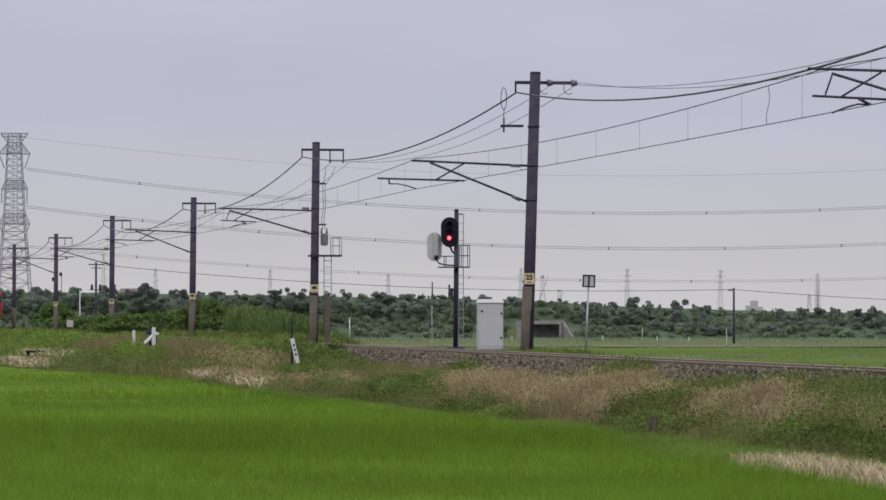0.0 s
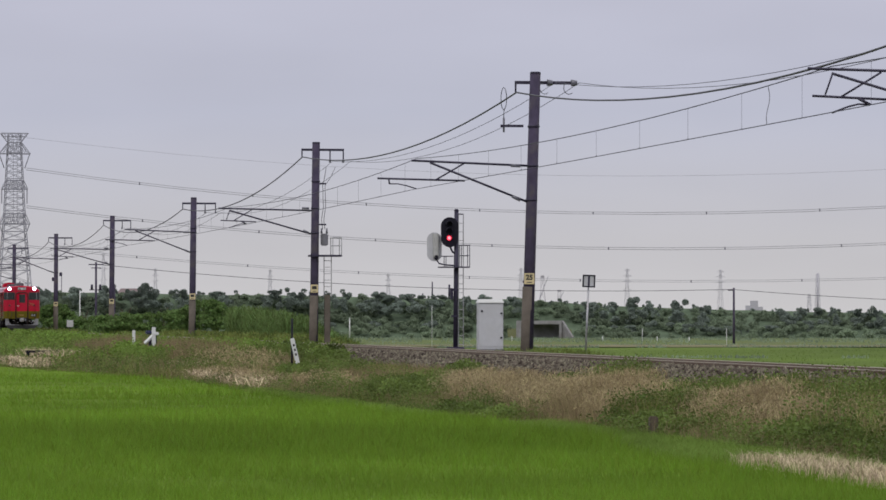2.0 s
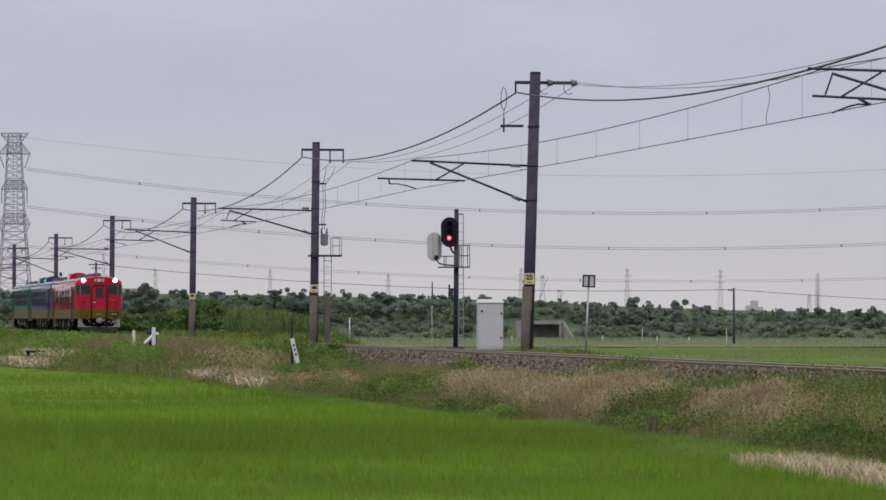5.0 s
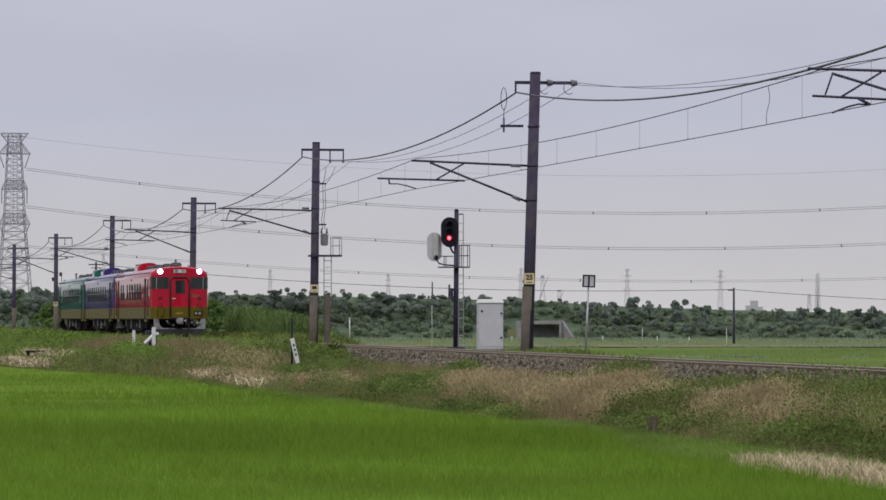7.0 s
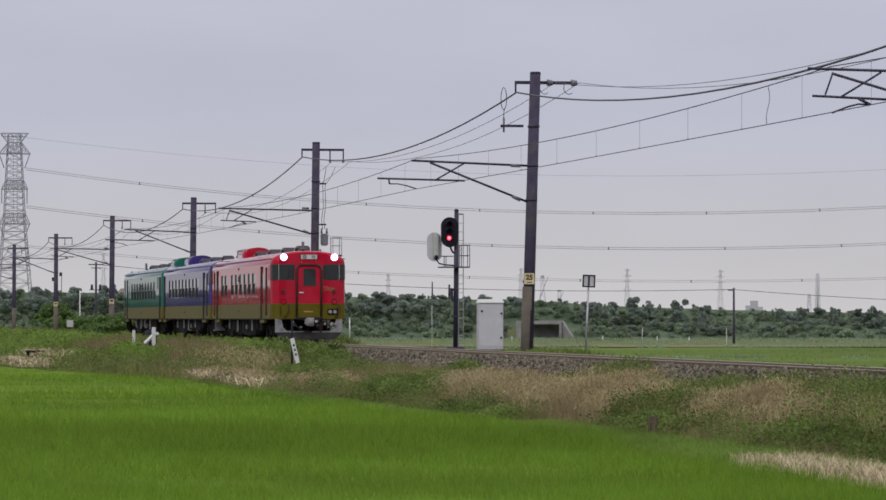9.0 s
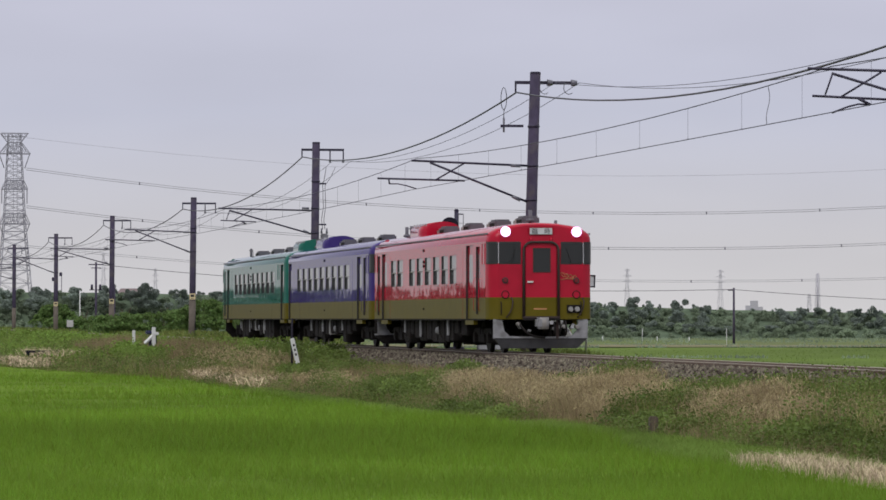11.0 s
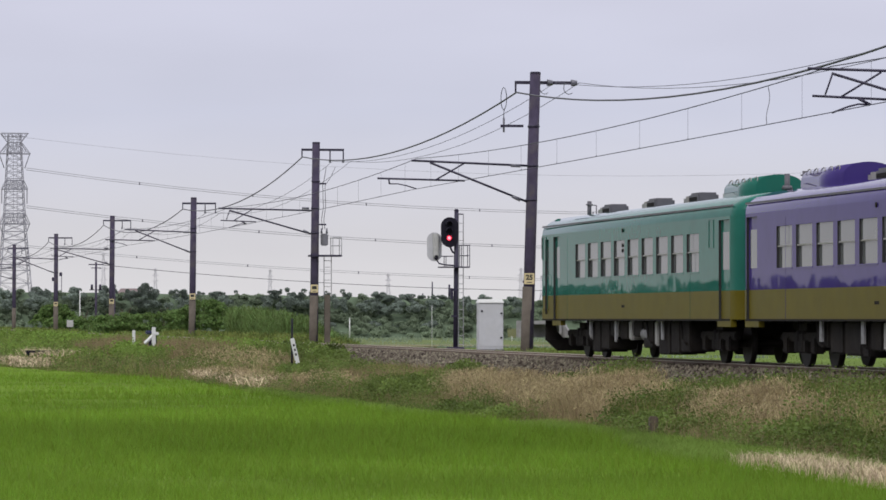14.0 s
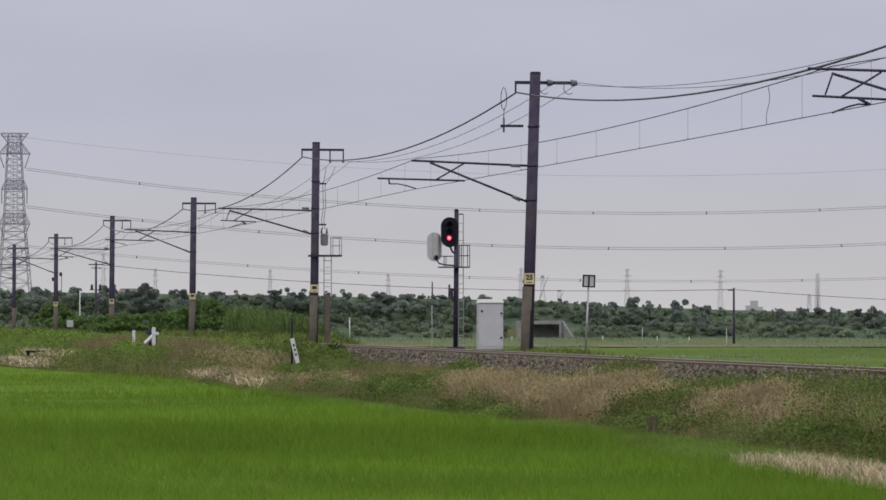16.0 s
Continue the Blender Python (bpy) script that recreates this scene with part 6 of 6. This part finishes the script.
def cab_end(car, sign, colour, lit, cab):
    X = HALF * sign
    def xb(a, b):
        return (min(X + a * sign, X + b * sign), max(X + a * sign, X + b * sign))
    # gangway door in a black frame with a rounded head
    head = [(0.24 + 0.24 * math.cos(a), 2.8 + 0.22 * math.sin(a)) for a in np.linspace(0, math.pi / 2, 7)]
    head += [(-y, z) for y, z in reversed(head)]
    path = [(X + 0.05 * sign, 0.48, 0.95)] + [(X + 0.05 * sign, y, z) for y, z in head] + [(X + 0.05 * sign, -0.48, 0.95)]
    gang = part("gangway_frame", piped(path, 0.036), M_GANGWAY, car, "dark brown rubber gangway frame")
    bm = bmesh.new()
    box(bm, *xb(0.004, 0.03), -0.42, 0.42, SPLIT, 2.9)
    door = part("gangway_door", bm, colour, gang)
    part("lower_leaf", boxed(*xb(0.004, 0.03), -0.42, 0.42, 0.98, SPLIT), M_OLIVE, gang)
    part("door_window", boxed(*xb(0.03, 0.036), -0.2, 0.24, 2.22, 2.84), M_SCREEN, gang)
    part("window_gasket", made(ring_frame_end, X + 0.03 * sign, X + 0.044 * sign, -0.2, 0.24, 2.22, 2.84), M_GANGWAY, gang)
    part("threshold", boxed(*xb(0.0, 0.09), -0.52, 0.52, 0.955, 1.01, 0.01), M_GANGWAY, gang)
    part("handle", boxed(*xb(0.03, 0.08), -0.38, -0.22, 1.92, 1.965), M_WHITE, gang)
    part("foot_plate", boxed(*xb(0.0, 0.16), -0.5, 0.5, 0.9, 0.96), M_UNDER, gang)
    cp = part("coupler", boxed(*xb(-0.5, 0.12), -0.12, 0.12, 0.72, 0.92, 0.03), M_UNDER, car)
    part("coupler_head", boxed(*xb(0.1, 0.24 if not lit else 0.42), -0.19, 0.15, 0.68, 0.98, 0.05), M_BRACKET if lit else M_UNDER, cp)
    if not cab:
        return
    for ys in (-1, 1):
        bm = bmesh.new()
        wrap(bm, sign, ys, 2.42, 3.03, 0.55, 0.006, 0.34)
        scr = part("windscreen", bm, M_RUBBER, car, "cab windscreen in a black gasket")
        bm = bmesh.new()
        wrap(bm, sign, ys, 2.46, 2.99, 0.59, 0.012, 0.3)
        part("pane", bm, M_SCREEN, scr)
        part("glazing_bar", boxed(*xb(-0.02, 0.03), ys * 1.17 - 0.012, ys * 1.17 + 0.012, 2.44, 3.01), M_CHROME, scr)
        part("wiper", rodded((X + 0.03 * sign, ys * 0.85, 2.44), (X + 0.03 * sign, ys * 0.7, 2.85), 0.01, 0.008, 5), M_RUBBER, scr)
        y = ys * 0.98
        lamp = part("headlight", rodded((X - 0.25 * sign, y, 3.3), (X + 0.045 * sign, y, 3.3), 0.17, 0.135, 20), colour, car)
        ring = [(X + 0.05 * sign, y + 0.125 * math.cos(a), 3.3 + 0.125 * math.sin(a)) for a in np.linspace(0, 2 * math.pi, 21)]
        # the lit rim carries a painted halo; only the lens is a light source
        part("rim", piped(ring, 0.02, 5), M_HALO if lit else M_UNDER, lamp, "rim glowing pink in place of the headlight's halo" if lit else "dark lamp rim")
        part("lens", rodded((X + 0.045 * sign, y, 3.3), (X + 0.06 * sign, y, 3.3), 0.108, 0.1, 20), M_HEAD if lit else M_CHROME, lamp, "lit headlight" if lit else "unlit headlight")
        tail = part("tail_light", rodded((X, y, 1.98), (X + 0.05 * sign, y, 1.98), 0.085, 0.075, 16), M_RUBBER, car)
        part("lens", rodded((X + 0.05 * sign, y, 1.98), (X + 0.058 * sign, y, 1.98), 0.06, 0.05, 16), M_TAIL, tail, "unlit dark red lens")
        disc = part("marker_disc", rodded((X, y, 1.6), (X + 0.015 * sign, y, 1.6), 0.1, 0.1, 16), colour, car)
        part("rim", piped([(X + 0.02 * sign, y + 0.1 * math.cos(a), 1.6 + 0.1 * math.sin(a)) for a in np.linspace(0, 2 * math.pi, 17)], 0.011, 5), M_UNDER, disc)
        part("grab_iron", piped([(X, ys * 1.1, 1.05), (X + 0.06 * sign, ys * 1.1, 1.08), (X + 0.06 * sign, ys * 1.1, 1.35), (X, ys * 1.1, 1.4)], 0.014), M_UNDER, car)
        part("lifting_eye", rodded((X + 0.02 * sign, ys * 0.28, 3.02), (X + 0.02 * sign, ys * 0.28, 3.14), 0.05, 0.03, 8), colour, car)
    brow = part("destination_box", boxed(*xb(-0.2, 0.03), -0.36, 0.36, 3.2, 3.43, 0.03), colour, car)
    part("blind", boxed(*xb(0.03, 0.036), -0.31, 0.31, 3.23, 3.4), M_BOARD, brow, "pale destination blind")
    if lit:
        for y, word in ((-0.17, "臨"), (0.17, "時")):
            text = bpy.data.curves.new("blind_character", "FONT")
            text.body, text.size, text.align_x = word, 0.17, "CENTER"
            char = new("blind_character", text)
            char.data.materials.append(M_UNDER)
            char.parent = brow
            char.matrix_basis = Matrix.Translation((X + 0.04, y, 3.255)) @ Euler((radians(90), 0, radians(90))).to_matrix().to_4x4()
    # jumper sockets
    sock = part("jumper_panel", boxed(*xb(0.0, 0.03), 0.72, 1.12, 1.1, 1.32), M_UNDER, car)
    for y in (0.82, 1.0):
        part("socket", rodded((X + 0.03 * sign, y, 1.2), (X + 0.09 * sign, y, 1.2), 0.075, 0.06, 14), M_PALEBOX, sock)
    # pilot plates
    if cab:
        bm = bmesh.new()
        v = [bm.verts.new((X + o * sign, y, z)) for o, y, z in ((-0.02, -1.3, 0.42), (-0.02, 1.3, 0.42), (-0.09, 1.02, 0.14), (-0.09, -1.02, 0.14), (-0.3, -1.3, 0.42), (-0.3, 1.3, 0.42), (-0.22, 1.02, 0.14), (-0.22, -1.02, 0.14))]
        for q in ((0, 1, 2, 3), (4, 5, 6, 7), (0, 1, 5, 4), (1, 2, 6, 5), (2, 3, 7, 6), (3, 0, 4, 7)):
            bm.faces.new([v[i] for i in q])
        pilot = part("pilot", bm, M_PLOUGH if lit else M_UNDER, car, "dull grey steel plough plate")
        part("lip", boxed(*xb(-0.04, 0.0), -1.31, 1.31, 0.41, 0.46, 0.008), M_BRACKET, pilot)
        for ys in (-1, 1):
            bm = bmesh.new()
            v = [bm.verts.new((X - o * sign, ys * y, z)) for o in (0.04, 0.09) for y, z in ((1.3, 0.4), (0.3, 0.4), (0.34, 0.46), (0.85, 0.47), (1.0, 0.62), (1.06, SILL), (1.3, SILL))]
            n = len(v) // 2
            bm.faces.new(v[:n]), bm.faces.new(v[n:])
            for a in range(n):
                bm.faces.new((v[a], v[(a + 1) % n], v[n + (a + 1) % n], v[n + a]))
            part("bracket", bm, M_BRACKET if colour is M_RED else M_UNDER, pilot, "grey pilot bracket")
    if lit:
        bm = bmesh.new()
        for q in range(4):
            y0 = 0.6 + 0.11 * q
            pipe(bm, [(X + 0.012 * sign, y0 + 0.05 * math.cos(a * (1.3 + 0.2 * q)), 2.13 - 0.02 * q + 0.06 * math.sin(a * (1.0 + 0.35 * q)) * (1 - 0.1 * q)) for a in np.linspace(0, 5.5, 16)], 0.008, 5)
        pipe(bm, [(X + 0.012 * sign, y, z) for y, z in ((0.55, 2.0), (0.7, 2.03), (0.85, 2.02), (1.0, 1.98))], 0.008, 5)
        part("emblem", bm, M_GOLD, car, "small gold emblem")
        for y, z, w in ((-0.55, 0.72, 0.06), (-0.3, 0.62, 0.045), (0.35, 0.68, 0.05), (0.75, 0.62, 0.05), (0.9, 0.78, 0.04)):
            part("valve", rodded((X - 0.2, y, z), (X + 0.02, y, z), w, w * 0.8, 10), M_BRACKET, pilot)
        for ys in (-1, 1):
            part("jumper_cable", piped([(X + 0.02, ys * 0.98 + 0.16, 1.52), (X + 0.07, ys * 0.98 + 0.2, 1.42), (X + 0.05, ys * 0.98 + 0.18, 1.24), (X + 0.06, ys * 0.98 + 0.1, 1.06), (X + 0.03, ys * 0.98 + 0.02, 0.98)], 0.018), M_GANGWAY, car)
            part("panel_crease", boxed(X, X + 0.006, min(ys * 0.56, ys * 1.12), max(ys * 0.56, ys * 1.12), 2.3, 2.312), colour, car)
        part("nose_plate", boxed(X + 0.03, X + 0.034, -0.2, 0.16, 1.19, 1.23), M_GOLD, gang)
        part("knuckle", rodded((X + 0.3, 0.02, 0.66), (X + 0.3, 0.02, 0.98), 0.14, 0.14, 12), M_PALEBOX, cp)
        for y, z, r in ((0.28, 0.85, 0.09), (0.62, 0.74, 0.06), (0.86, 0.72, 0.07), (1.0, 0.72, 0.06), (-0.62, 0.8, 0.06)):
            part("hose_coupling", rodded((X - 0.1, y, z), (X + 0.08, y, z), r, r * 0.7, 12), M_CHROME if r > 0.065 else M_PALEBOX, car)
        part("air_hose", piped([(X, -0.6, 0.86), (X + 0.14, -0.56, 0.72), (X + 0.18, -0.4, 0.55), (X + 0.12, -0.2, 0.46), (X + 0.1, 0.1, 0.44)], 0.034), M_UNDER, car)
        part("steam_pipe", boxed(X - 0.06, X, 0.42, 0.5, 0.4, 0.92), M_GANGWAY, car)
        for k in range(3):
            part("air_hose", piped([(X, 0.35 + 0.16 * k, 0.9), (X + 0.15 * sign, 0.36 + 0.16 * k, 0.7), (X + 0.12 * sign, 0.34 + 0.16 * k, 0.5)], 0.03), M_UNDER, car)


WIN_RED = [(HALF - b, HALF - a) for b, a in ((17.0, 15.97), (15.75, 14.65), (13.45, 12.38), (12.02, 10.93), (10.55, 9.45), (9.05, 7.95), (7.57, 6.47), (6.17, 5.05))]
WIN_BLUE = [(-7.5 + 1.5 * k, -6.3 + 1.5 * k) for k in range(9)]
WIN_GREEN = [(-5.8 + 1.485 * k, -4.66 + 1.485 * k) for k in range(9)]
red_car = build_car("red_railcar", M_RED, "red diesel railcar with ochre lower band and lit headlights", WIN_RED,
                    [(HALF - 3.46, HALF - 2.38), (-HALF + 1.95, -HALF + 3.0)], [(HALF - 1.88, HALF - 1.3), (-HALF + 1.02, -HALF + 1.55)], (1, -1),
                    [HALF - a for a in (1.4, 5.6, 9.9, 14.2, 19.0)], (-8.6, -5.4), True)
blue_car = build_car("blue_railcar", M_BLUE, "violet blue diesel railcar with ochre lower band", WIN_BLUE,
                     [(HALF - 2.97, HALF - 1.93), (-HALF + 0.47, -HALF + 1.35)], [(HALF - 1.54, HALF - 1.04)], (1,),
                     [HALF - a for a in (5.3, 9.9, 14.2, 18.8)], (-9.2, -6.0), False)
green_car = build_car("green_railcar", M_GREEN, "teal green diesel railcar with ochre lower band", WIN_GREEN,
                      [(HALF - 1.4, HALF - 0.47), (-HALF + 1.85, -HALF + 2.65)], [(-HALF + 0.78, -HALF + 1.25)], (-1,),
                      [HALF - a for a in (4.6, 8.4, 12.8, 17.9)], (5.6, 8.4), False)


def along(t):
    return ((-0.002432 * t + 0.12492) * t - 25.4) * t + 375.47


# how far the train is behind an even glide, in metres, at some moments
LATE = {0.0: 0.0, 4.0: 0.0, 6.5: 0.29, 7.0: 0.11, 7.5: 0.04, 8.0: -0.13, 8.5: -0.16, 9.0: -0.32, 11.5: 0.34, 12.0: -0.28, 12.5: 0.35, 13.0: -0.26, 13.5: 0.17, 14.0: -0.19, 14.5: 0.38, 15.0: -0.27, 15.5: 0.0, 16.0: 0.0}


def motions():
    times = [0.5 * k for k in range(33)]
    for n, car in enumerate((red_car, blue_car, green_car)):
        walk(car, [(t, at_track(along(t) + float(np.interp(t, list(LATE), list(LATE.values()))) + HALF + 21.3 * n, 0)) for t in times])


motions()
